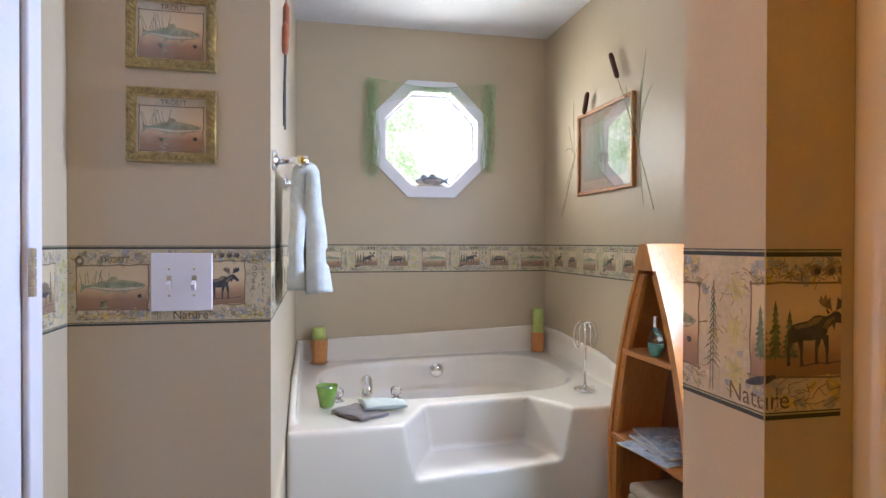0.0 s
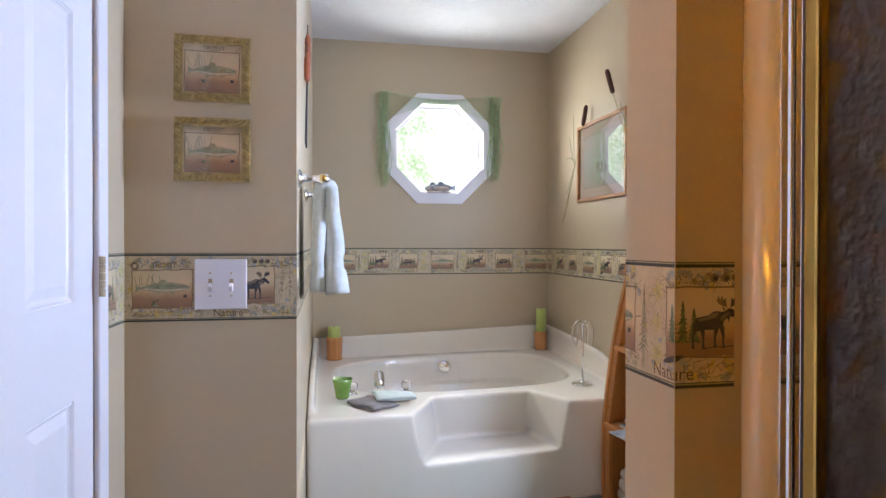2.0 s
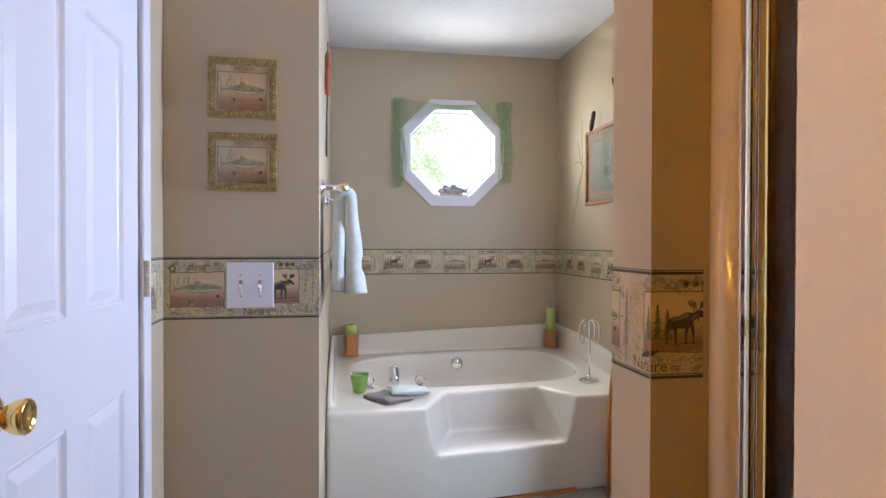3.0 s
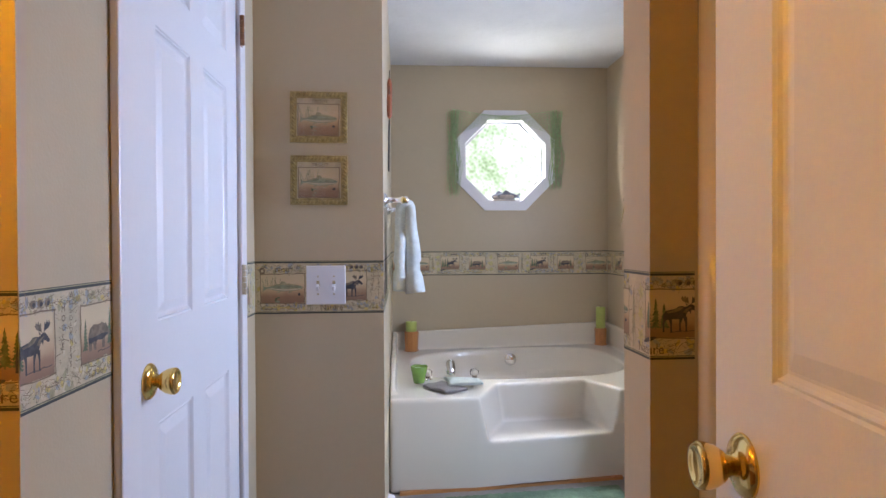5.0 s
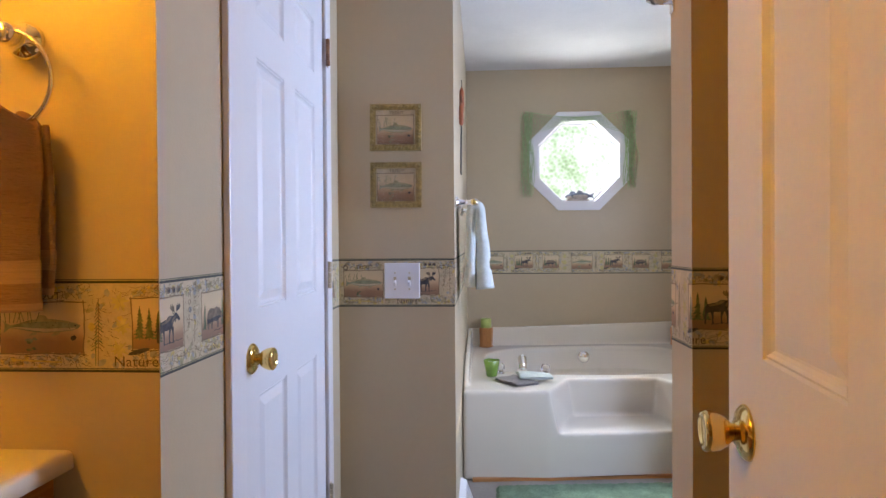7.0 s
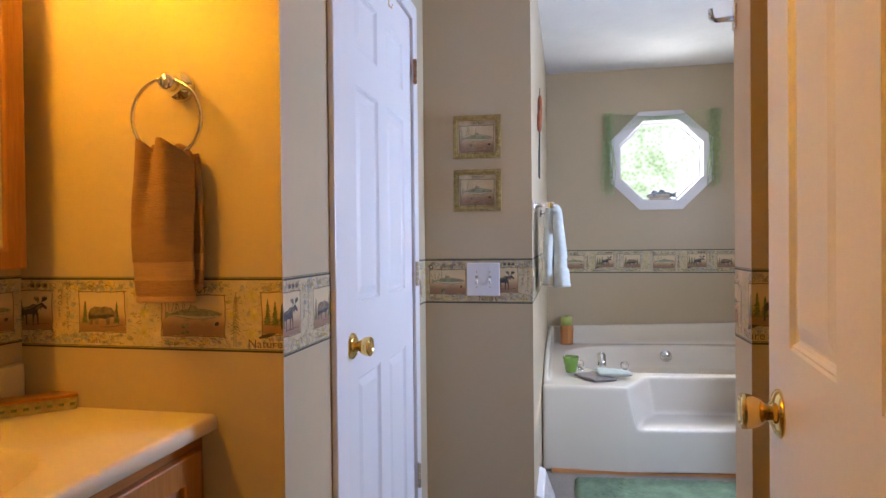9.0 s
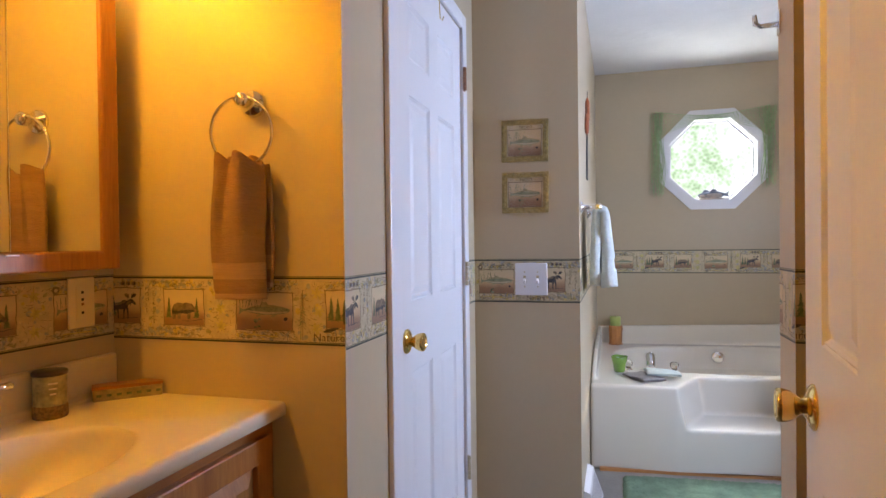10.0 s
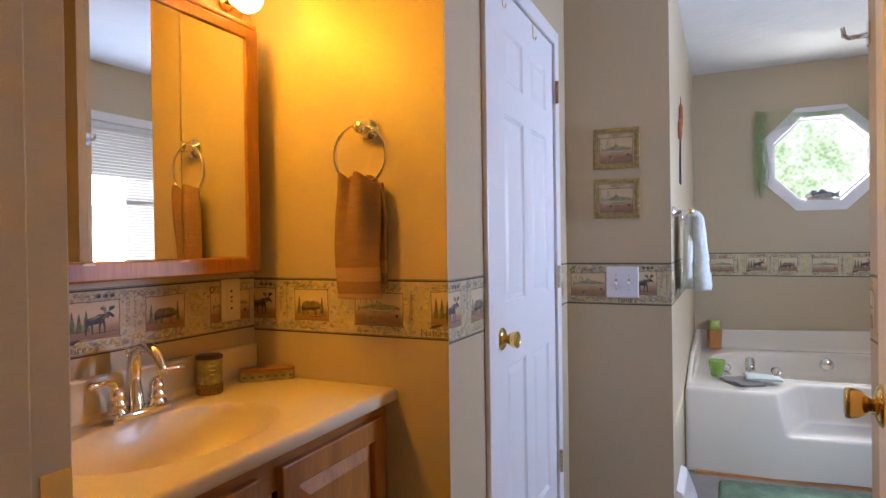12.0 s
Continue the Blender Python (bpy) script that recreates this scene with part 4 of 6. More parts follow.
def panel_art(kind, u0, u1, v0, v1, rnd):
    """Polygons (layer, ink, points, foot, head) of one small picture with its twig frame."""
    P, w, h = [], u1 - u0, v1 - v0

    def put(layer, ink, pts):
        P.append((layer, ink, pts, v0, v1))
    put(1, SKY, [(u0, v0), (u1, v0), (u1, v1), (u0, v1)])
    if kind == "trout":
        def fish(layer, ink, *pts):
            put(layer, ink, [(u0 + w * a, v0 + h * b) for a, b in pts])
        fish(2, GREEN, (.03, .66), (.06, .60), (.13, .555), (.22, .59), (.34, .65), (.48, .685), (.64, .68), (.80, .645), (.91, .60), (.97, .555), (.94, .50), (.86, .455), (.70, .42), (.52, .41), (.34, .44), (.20, .49), (.12, .50), (.07, .44), (.04, .40), (.05, .50), (.055, .56))
        fish(3, PALE, (.14, .515), (.34, .465), (.52, .43), (.70, .44), (.86, .47), (.93, .51), (.80, .51), (.60, .49), (.40, .50), (.22, .525))
        fish(3, MOSS, (.20, .575), (.34, .645), (.48, .68), (.64, .675), (.80, .64), (.90, .60), (.76, .62), (.60, .635), (.44, .63), (.30, .595))
        fish(3, MOSS, (.44, .675), (.47, .76), (.55, .75), (.58, .685))          # back fin
        fish(3, MOSS, (.66, .43), (.60, .33), (.70, .37), (.73, .43))            # chest fin
        fish(3, MOSS, (.40, .43), (.35, .35), (.43, .37), (.46, .42))            # belly fin
        put(4, DARK, ell(u0 + w * .905, v0 + h * .555, w * .012, h * .016, 0, 7))
        for q in stroke([(u0 + w * .84, v0 + h * .62), (u0 + w * .82, v0 + h * .54), (u0 + w * .85, v0 + h * .46)], 0.0009):
            put(4, GREY, q)
        for k in range(16):
            put(4, GREY, ell(u0 + w * rnd.uniform(.22, .80), v0 + h * rnd.uniform(.54, .63), w * .007, h * .010, 0, 5))
        for k in range(7):
            put(2, PINE if k % 2 else GREEN, ell(u0 + w * (.38 + rnd.uniform(-.05, .05)), v0 + h * rnd.uniform(.04, .30), w * .02, h * .05, rnd.uniform(60, 120), 7, .5, rnd))
        put(2, DARK, ell(u0 + w * .88, v0 + h * .30, w * .04, h * .05, 20, 6, .5, rnd))
        for k in range(9):
            a = .05 + .045 * k
            for q in stroke([(u0 + w * (a + .02), v0 + h * .60), (u0 + w * (a + rnd.uniform(-.07, .09)), v0 + h * rnd.uniform(.8, .97))], 0.0011):
                put(3, PINE, q)
    else:
        n = 3 if kind == "moose" else 2
        for k in range(n):
            a = (.10 + .13 * k) if kind == "moose" else (.12 + .70 * k)
            for q in pine(u0 + w * a, v0 + h * .18, h * rnd.uniform(.55, .72), w * .17):
                put(2, PINE, q)
        if kind == "moose":
            def shape(layer, ink, *pts):
                put(layer, ink, [(u0 + w * a, v0 + h * b) for a, b in pts])
            shape(3, DARK, (.34, .40), (.35, .50), (.39, .565), (.46, .585), (.53, .60), (.59, .655), (.64, .66), (.69, .645), (.73, .66), (.77, .70), (.82, .69), (.865, .63), (.905, .575), (.90, .535), (.865, .53),
                  (.83, .57), (.79, .575), (.775, .49), (.755, .555), (.72, .52), (.70, .44), (.66, .40), (.56, .385), (.46, .39), (.42, .37), (.37, .36))
            shape(4, GREY, (.39, .55), (.50, .575), (.60, .64), (.67, .64), (.62, .575), (.52, .535), (.42, .51))      # lit back
            shape(4, GREY, (.66, .53), (.70, .60), (.75, .63), (.80, .64), (.74, .58), (.70, .50))                     # lit neck
            shape(3, DARK, (.71, .67), (.735, .68), (.69, .75))                                                        # ear
            for a, b in ((.35, -.03), (.42, .02), (.60, -.02), (.655, .025)):
                shape(3, DARK, (a, .44), (a + .065, .44), (a + .045 + b, .29), (a + .040 + b, .21), (a + .048 + b, .12), (a + .014 + b, .12), (a + .016 + b, .22), (a + .012 + b, .29))
            for m, ink in ((-1, GREY), (1, DARK)):
                x = .77 + .015 * m
                shape(4, ink, (x, .69), (x + .02 * m, .72), (x + .10 * m, .76), (x + .135 * m, .82), (x + .12 * m, .83), (x + .11 * m, .88), (x + .085 * m, .83), (x + .065 * m, .89), (x + .045 * m, .82), (x + .02 * m, .86), (x + .012 * m, .77))
            for q in stroke([(u0 + w * .42, v0 + h * .53), (u0 + w * .52, v0 + h * .535), (u0 + w * .62, v0 + h * .58)], 0.0014):
                put(4, GREY, q)
        else:
            put(3, GREY, [(u0 + w * p, v0 + h * r) for p, r in ((.20, .30), (.19, .45), (.24, .58), (.34, .64), (.48, .62), (.58, .65), (.66, .61), (.70, .62), (.74, .56), (.80, .48), (.84, .40), (.79, .36), (.71, .38), (.67, .34), (.66, .17),
                                                                (.59, .17), (.58, .32), (.46, .34), (.42, .30), (.41, .17), (.34, .17), (.33, .28), (.29, .30), (.28, .17), (.21, .17))])
            put(4, DARK, [(u0 + w * p, v0 + h * r) for p, r in ((.20, .30), (.19, .42), (.30, .40), (.45, .42), (.60, .44), (.72, .44), (.78, .40), (.71, .38), (.58, .32), (.46, .34), (.30, .32))])
            put(4, DARK, ell(u0 + w * .83, v0 + h * .40, w * .018, h * .022, 0, 7))
        for q in stroke(wobble(u0 + w * .45, v0 + h * .12, u0 + w * .95, v0 + h * .16, rnd), 0.0012):
            put(3, DARK, q)
    e = 0.004
    for a, b, c, d in ((u0 - e, v0 - .001, u1 + e, v0 - .001), (u0 - e, v1 + .001, u1 + e, v1 + .002), (u0 - .001, v0 - e, u0 - .001, v1 + e), (u1 + .001, v0 - e, u1 + .001, v1 + e)):
        for q in stroke(wobble(a, b, c, d, rnd, 7), 0.0022):
            put(4, TWIG, q)
    return P


def filler(u0, u1, v0, v1, rnd, trees=False, leaves=False):
    """Mottles, twigs, cones and leaves between the pictures."""
    P = []
    for k in range(int((u1 - u0) * 300)):
        ink = rnd.choice((PALE, PALE, MOSS, HAZE, HAZE, YELLOW))
        P.append((1, ink, ell(rnd.uniform(u0, u1), rnd.uniform(v0, v1), rnd.uniform(.003, .009), rnd.uniform(.002, .007), rnd.uniform(0, 180), 7, .6, rnd), v0, v1))
    for k in range(int((u1 - u0) * 620)):
        a, b, t, L = rnd.uniform(u0, u1), rnd.uniform(v0, v1), rnd.uniform(0, 6.3), rnd.uniform(.006, .018)
        for q in stroke(wobble(a, b, a + L * math.cos(t), b + L * math.sin(t) * .7, rnd, 3, .001), rnd.uniform(.0005, .0011)):
            P.append((2, TWIG if rnd.random() < .9 else PINE, q, v0, v1))
    if leaves:
        for k in range(3):
            cu, cv = (u0 + u1) / 2 + rnd.uniform(-.004, .004), v0 + (v1 - v0) * (.2 + .3 * k)
            turn = rnd.uniform(0, 6)
            star = [(cu + (0.019, 0.011, 0.014, 0.007)[j % 4] * rnd.uniform(.8, 1.1) * math.cos(.314 * j + turn), cv + (0.021, 0.012, 0.016, 0.007)[j % 4] * rnd.uniform(.8, 1.1) * math.sin(.314 * j + turn)) for j in range(20)]
            P.append((3, LEAF, star, v0, v1))
            for q in stroke([(cu - .012 * math.cos(turn), cv - .014 * math.sin(turn)), (cu + .015 * math.cos(turn), cv + .017 * math.sin(turn))], .0008):
                P.append((4, MOSS, q, v0, v1))
    if trees:
        cu, tall = (u0 + u1) / 2, (v1 - v0) * .85
        lines = [[(cu, v0), (cu + .001, v0 + tall)], [(cu - .005, v0), (cu - .003, v0 + tall * .6)]]
        for k in range(13):
            z, s = v0 + tall * (.25 + .055 * k), .013 - .0008 * k
            lines += [[(cu, z + .004), (cu - s * rnd.uniform(.6, 1.1), z - .004)], [(cu, z + .004), (cu + s * rnd.uniform(.6, 1.1), z - .004)]]
        for ln in lines:
            for q in stroke(ln, .0015):
                P.append((3, PINE if rnd.random() < .5 else TWIG, q, v0, v1))
    return P


BZ0, BH, PERIOD = 0.967, 0.169, 0.636


def motif(period_start, rnd):
    """One repeat: groups (name, polygons) and words, u from the middle of the first picture."""
    s, lo, hi = period_start, 0.034, 0.134
    groups = [("picture_panel", panel_art("moose", s - .063, s + .063, lo + .008, hi, rnd)),
              ("picture_panel", panel_art("bear", s + .136, s + .249, lo + .006, hi - .002, rnd)),
              ("picture_panel", panel_art("trout", s + .340, s + .487, lo, hi - .008, rnd)),
              ("printed_strip", filler(s + .070, s + .132, .012, .156, rnd)),
              ("printed_strip", filler(s + .254, s + .334, .012, .156, rnd, leaves=True)),
              ("printed_strip", filler(s + .494, s + .532, .012, .156, rnd, trees=True)),
              ("printed_strip", filler(s + .532, s + .570, .012, .156, rnd, leaves=True)),
              ("printed_strip", filler(s - .064, s + .250, .012, .036, rnd)),
              ("printed_strip", filler(s + .336, s + .490, .012, .030, rnd)),
              ("printed_strip", filler(s - .064, s + .250, .137, .156, rnd)),
              ("printed_strip", filler(s + .336, s + .490, .130, .156, rnd))]
    extra = []
    for k in range(3):                       # cones over the first picture
        extra.append((4, GREY, ell(s + .012 + .017 * k, .148, .007, .0062, 20 * k, 10, .1, rnd), 0, 1))
        extra.append((5, DARK, ell(s + .014 + .017 * k, .147, .004, .0035, 20 * k, 8, .1, rnd), 0, 1))
    extra.append((4, GREY, ell(s + .345, .137, .010, .011), 0, 1))   # fishing reel
    extra.append((5, PALE, ell(s + .345, .137, .0045, .005), 0, 1))
    extra.append((4, DARK, ell(s - .052, .038, .020, .0042, 16), 0, 1))  # canoe
    for q in stroke([(s + .36, .022), (s + .45, .018)], .003):
        extra.append((4, YELLOW, q, 0, 1))
    groups.append(("printed_strip", extra))
    words = [("TROUT", .019, s + .385, .133, 0), ("Nature", .027, s - .096, .011, 0), ("Cattails", .012, s + .345, .013, 0), ("Black Bear", .012, s + .155, .013, 0),
             ("MOOSE", .014, s + .080, .130, 1), ("WILDERNESS", .012, s + .102, .150, 1)]
    return groups, words


def clipped(pts, lo, hi):
    for sign, lim in ((1, lo), (-1, -hi)):
        out = []
        for k in range(len(pts)):
            a, b = pts[k - 1], pts[k]
            da, db = sign * a[0] - lim, sign * b[0] - lim
            if (da >= 0) != (db >= 0):
                t = da / (da - db)
                out.append((a[0] + (b[0] - a[0]) * t, a[1] + (b[1] - a[1]) * t))
            if db >= 0:
                out.append(b)
        pts = out
        if len(pts) < 3:
            return []
    return pts


def print_mesh(name, polys, place, lo, hi, parent):
    """One flat print; place(u, v, layer) gives the point in the world."""
    verts, faces, inks, uvs = [], [], [], []
    for num, (layer, ink, pts, v0, v1) in enumerate(polys):
        layer += 0.9 * num / len(polys)
        q = clipped(pts, lo, hi)
        if not q:
            continue
        faces.append(tuple(range(len(verts), len(verts) + len(q))))
        verts += [place(u, v, layer) for u, v in q]
        inks.append(ink)
        uvs += [(u, (v - v0) / (v1 - v0)) for u, v in q]
    if not faces:
        return None
    me = bpy.data.meshes.new(name)
    me.from_pydata(verts, [], faces)
    lay = me.uv_layers.new(name="UVMap")
    for k, uv in enumerate(uvs):
        lay.data[k].uv = uv
    for m in INKS:
        me.materials.append(m)
    for f, ink in zip(me.polygons, inks):
        f.material_index = ink
    ob = new(name, me)
    ob.parent = parent
    return ob


def border(label, start, way, length, phase, z0=BZ0, height=BH):
    """A stretch of border; way runs to the right for one who looks at the wall."""
    rnd = random.Random(int(1000 * (start[0] + 7 * start[1] + 50)))
    out = (way[1], -way[0])
    t = thing("wallpaper_border", label, "wallpaper border", kind="structure")

    def place(u, v, layer):
        d = 0.0006 + 0.00016 * layer
        return (start[0] + way[0] * u + out[0] * d, start[1] + way[1] * u + out[1] * d, z0 + v * height / BH)
    b = bmesh.new()
    ring = [(0, 0), (length, 0), (length, BH), (0, BH)]
    f, k = [b.verts.new(place(u, v, 0)) for u, v in ring], [b.verts.new(place(u, v, -3.4)) for u, v in ring]
    b.faces.new(f)
    for i in range(4):
        b.faces.new((f[i], f[(i + 1) % 4], k[(i + 1) % 4], k[i]))
    part("paper", b, M_PAPER, t)
    for v in (0.0, BH - 0.0075):
        print_mesh("edge_line", [(2, LINE, [(0, v), (length, v), (length, v + 0.0045), (0, v + 0.0045)], 0, 1), (2, MOSS, [(0, v + 0.0045), (length, v + 0.0045), (length, v + 0.0062), (0, v + 0.0062)], 0, 1),
                                 (2, LINE, [(0, v + 0.0062), (length, v + 0.0062), (length, v + 0.0075), (0, v + 0.0075)], 0, 1)], place, 0, length, t)
    k0 = math.floor(phase / PERIOD) - 1
    for k in range(k0, k0 + 3 + int(length / PERIOD) + 1):
        groups, words = motif(k * PERIOD - phase, rnd)
        for name, polys in groups:
            print_mesh(name, polys, place, 0, length, t)
        for text, size, u, v, upright in words:
            list_ = [(text, u, v)] if not upright else [(c, u, v - 0.0125 * i * (1.15 if text == "MOOSE" else 0.95)) for i, c in enumerate(text)]
            b = bmesh.new()
            for s_, a, c in list_:
                me = letters(s_, size)
                for vert in me.vertices:
                    vert.co = (a + vert.co.x, c + vert.co.y, 0)
                b.from_mesh(me)
                bpy.data.meshes.remove(me)
            for cut, side in ((0.0, -1), (length, 1)):   # the paper turns the corner there
                bmesh.ops.bisect_plane(b, geom=b.verts[:] + b.edges[:] + b.faces[:], plane_co=(cut, 0, 0), plane_no=(side, 0, 0), clear_outer=True)
            if not b.faces:
                b.free()
                continue
            for vert in b.verts:
                vert.co = place(vert.co.x, vert.co.y, 6.5)
            part("lettering", b, M_INK, t, "brown printed lettering")
    return t


BL = "wallpaper border with rustic lakeside pictures between dark lines"
border(BL + " over the tub", (0.0, BACK), (1, 0), RIGHT, -0.41)
border(BL + " beside the tub", (RIGHT, BACK), (0, -1), BACK - WY1 - 0.06, -0.22)
border(BL + " behind the towel", (TW, 0.0), (0, 1), BACK, 0.123, 0.955, 0.181)
border(BL + " round the switches", (DW, 0.0), (1, 0), -DW, 0.319, 0.953, 0.182)
border(BL + " beside the closet", (DW, D1 + 0.0585), (0, 1), -D1 - 0.0585, 0.155, 0.953, 0.182)
border(BL + " beside the closet", (DW, RW), (0, 1), D0 - 0.0825 - RW, -0.017, 0.968, 0.165)
border(BL + " below the towel ring", (MW, RW), (1, 0), DW - MW, -0.018, 0.977, 0.157)
border(BL + " over the vanity", (MW, ENTRY + 0.02), (0, 1), RW - ENTRY - 0.02, -0.43, 0.987, 0.150)
border(BL + " on the wall end", (PX, PY1), (0, -1), PY1 - PY0, 0.457)
border(BL + " on the wall end", (PX, PY0), (1, 0), 0.088, -0.045)


# ---- on the short wall: pictures and switches ----
def rope_picture(z0, z1, tilt):
    cx, cz = -0.2175, (z0 + z1) / 2
    w, h = 0.194, z1 - z0
    t = thing("picture_frame", "small lakeside print in an antique gilt rope frame", "picture", (cx, -0.0015, cz), 0, "gilt rope pictures")
    t.matrix_basis = pose(cx, -0.0015, cz, 0, tilt, 0)
    fw = 0.021
    o = [(-w / 2, -h / 2), (w / 2, -h / 2), (w / 2, h / 2), (-w / 2, h / 2)]
    i = [(-w / 2 + fw, -h / 2 + fw), (w / 2 - fw, -h / 2 + fw), (w / 2 - fw, h / 2 - fw), (-w / 2 + fw, h / 2 - fw)]
    part("frame", ring_prism(o, i, -0.012, 0.0, 1), M_GILT, t)
    b = tube([(-w / 2 + .003, -.013, -h / 2 + .003), (w / 2 - .003, -.013, -h / 2 + .003), (w / 2 - .003, -.013, h / 2 - .003), (-w / 2 + .003, -.013, h / 2 - .003)], 0.003, 8, None, True)
    b = tube([(p[0], -.0125, p[1]) for p in i], 0.0025, 8, b, True)
    # the rope: slanting beads along each side
    for a, c in zip(o, o[1:] + o[:1]):
        L = math.hypot(c[0] - a[0], c[1] - a[1])
        n = int(L / 0.0125)
        d = ((c[0] - a[0]) / L, (c[1] - a[1]) / L)
        inn = (-d[1], d[0])
        for k in range(1, n):
            s = L * k / n
            p = Vector((a[0] + d[0] * s + inn[0] * fw * .5, -0.0125, a[1] + d[1] * s + inn[1] * fw * .5))
            own = bmesh.new()
            bmesh.ops.create_icosphere(own, subdivisions=1, radius=1)
            m = Matrix.Translation(p) @ Matrix.Rotation(-math.atan2(d[1], d[0]) - 0.75, 4, "Y") @ Matrix.Diagonal((0.0105, 0.0056, 0.0042, 1))
            bmesh.ops.transform(own, matrix=m, verts=own.verts)
            join(b, own)
    part("rope_moulding", b, M_GILT, t, smooth=True)
    rnd = random.Random(5)

    def place(u, v, layer):
        return (u, -0.004 - 0.0002 * layer, v)
    part("mount", box((-w / 2 + fw, -0.004, -h / 2 + fw), (w / 2 - fw, -0.001, h / 2 - fw)), M_PAPER, t)
    polys = panel_art("trout", -w / 2 + fw + .006, w / 2 - fw - .010, -h / 2 + fw + .005, h / 2 - fw - .022, rnd)
    print_mesh("print", polys, place, -1, 1, t)
    b = bmesh.new()
    me = letters("TROUT", 0.017)
    for v in me.vertices:
        v.co = place(v.co.x - 0.026, v.co.y + h / 2 - fw - .0165, 6)
    b.from_mesh(me)
    part("lettering", b, M_INK, t)
    part("glass", box((-w / 2 + fw - .001, -0.0075, -h / 2 + fw - .001), (w / 2 - fw + .001, -0.0060, h / 2 - fw + .001)), M_FRAMEGLASS, t).visible_shadow = False
    return t


rope_picture(1.539, 1.714, 0.6)
rope_picture(1.326, 1.496, 0.3)

sw = thing("light_switch", "white double switch plate over the wallpaper border", "light switch")
part("plate", box((-0.2645, -0.0085, 0.984), (-0.1305, -0.0024, 1.118), 0.004, None, 3), M_PLATE, sw)
for x in (-0.2245, -0.1705):
    part("slot", box((x - 0.0052, -0.0088, 1.037), (x + 0.0052, -0.0084, 1.066)), M_STEEL, sw)
    b = box((-0.0046, -0.016, -0.009), (0.0046, 0.001, 0.009), 0.0015)
    bmesh.ops.transform(b, matrix=pose(x, -0.0085, 1.047, 32, 0, 0), verts=b.verts)
    part("toggle", b, M_PLATE, sw)
    for z in (1.020, 1.081):
        part("screw", lathe([(0.0032, 0), (0.0032, 0.0012), (0.001, 0.0016)], (x, -0.0085, z), Matrix.Rotation(math.pi / 2, 4, "X"), 12), M_STEEL, sw)

out = thing("power_outlet", "ivory power outlet over the vanity splash", "outlet")
part("plate", box((MW + 0.0024, -1.428, 1.016), (MW + 0.008, -1.355, 1.134), 0.003, None, 3), M_IVORY, out)
part("face", box((MW + 0.008, -1.409, 1.035), (MW + 0.0095, -1.374, 1.115), 0.001), M_IVORY, out)
for z, m in ((1.052, M_DARK), (1.072, M_COPPER), (1.083, M_DARK), (1.10, M_DARK)):
    part("socket_slot", box((MW + 0.0094, -1.395, z - 0.003), (MW + 0.0099, -1.388, z + 0.003)), m, out)


# ---- towels ----
def drape(name, width, front, back, radius, material, parent, folds=3, depth=0.012, thick=0.006, flare=0.0, band=None, seed=1, swell=(0.0, 0.0)):
    """Cloth over a bar along local y at the origin: front hangs at +x, back at -x."""
    rnd = random.Random(seed)
    bm = bmesh.new()
    ns, nw = 60, 44
    total = front + back + math.pi * radius
    grid, weights = [], []
    for i in range(ns + 1):
        s = total * i / ns
        row = []
        for j in range(nw + 1):
            w = j / nw - 0.5
            if s < front:
                hang, x, z = front - s, radius, -(front - s)
            elif s < front + math.pi * radius:
                a = (s - front) / radius
                hang, x, z = 0, radius * math.cos(a), radius * math.sin(a)
            else:
                hang, x, z = s - front - math.pi * radius, -radius, -(s - front - math.pi * radius)
            k = min(1.0, hang / 0.18)
            f = math.cos(2 * math.pi * folds * (w + 0.5) + 0.6) + 0.4 * math.cos(2 * math.pi * (folds * 2 + 1) * w + 2)
            x += math.copysign(1, x) * (k * depth * (0.6 + 0.5 * f) + (flare if x > 0 else -flare * 0.35) * hang) + 0.0015 * math.sin(37 * s + 9 * w)
            y = w * width * (1 + 0.10 * k * (hang / max(front, back))) + 0.0035 * math.sin(23 * s + 3 * w)
            if band and band[0] < hang < band[1]:
                x -= math.copysign(0.0015, x)
            z += 0.004 * math.sin(9 * w + 1) * k
            grown = 2 * swell[0 if x > 0 else 1] * hang
            x += math.copysign(grown / 2, x)
            weights.append((thick + grown) * (0.84 if band and band[0] < hang < band[1] else 1.0))
            row.append(bm.verts.new((x, y, z)))
        grid.append(row)
    for i in range(ns):
        for j in range(nw):
            bm.faces.new((grid[i][j], grid[i + 1][j], grid[i + 1][j + 1], grid[i][j + 1]))
    ob = part(name, bm, material, parent, smooth=True)
    so = ob.modifiers.new("thickness", "SOLIDIFY")
    so.thickness, so.offset = thick, 0
    if swell[0]:                             # the layered folds spread towards the hem
        so.thickness = max(weights)
        grp = ob.vertex_groups.new(name="folds")
        for k, v in enumerate(weights):
            grp.add([k], v / so.thickness, "REPLACE")
        so.vertex_group = "folds"
    return ob


bar = thing("towel_bar", "chrome towel bar on two posts beside the tub", "towel bar")
for y in (0.065, 0.675):
    part("post", lathe([(0.026, 0.0), (0.026, 0.004), (0.020, 0.010), (0.011, 0.014), (0.009, 0.030), (0.009, 0.059), (0.013, 0.061), (0.014, 0.081), (0.010, 0.087)], (0.0012, y, 1.348), Matrix.Rotation(math.pi / 2, 4, "Y"), 24), M_CHROME, bar, "chrome post with a round flange", True)
part("bar", tube([(0.072, 0.065, 1.348), (0.072, 0.675, 1.348)], 0.008, 16), M_CHROME, bar, smooth=True)
part("end_cap", lathe([(0.0105, 0), (0.0105, 0.010), (0.006, 0.014)], (0.072, 0.052, 1.348), Matrix.Rotation(math.pi / 2, 4, "X"), 16), M_BRASS, bar, "brass end cap", True)
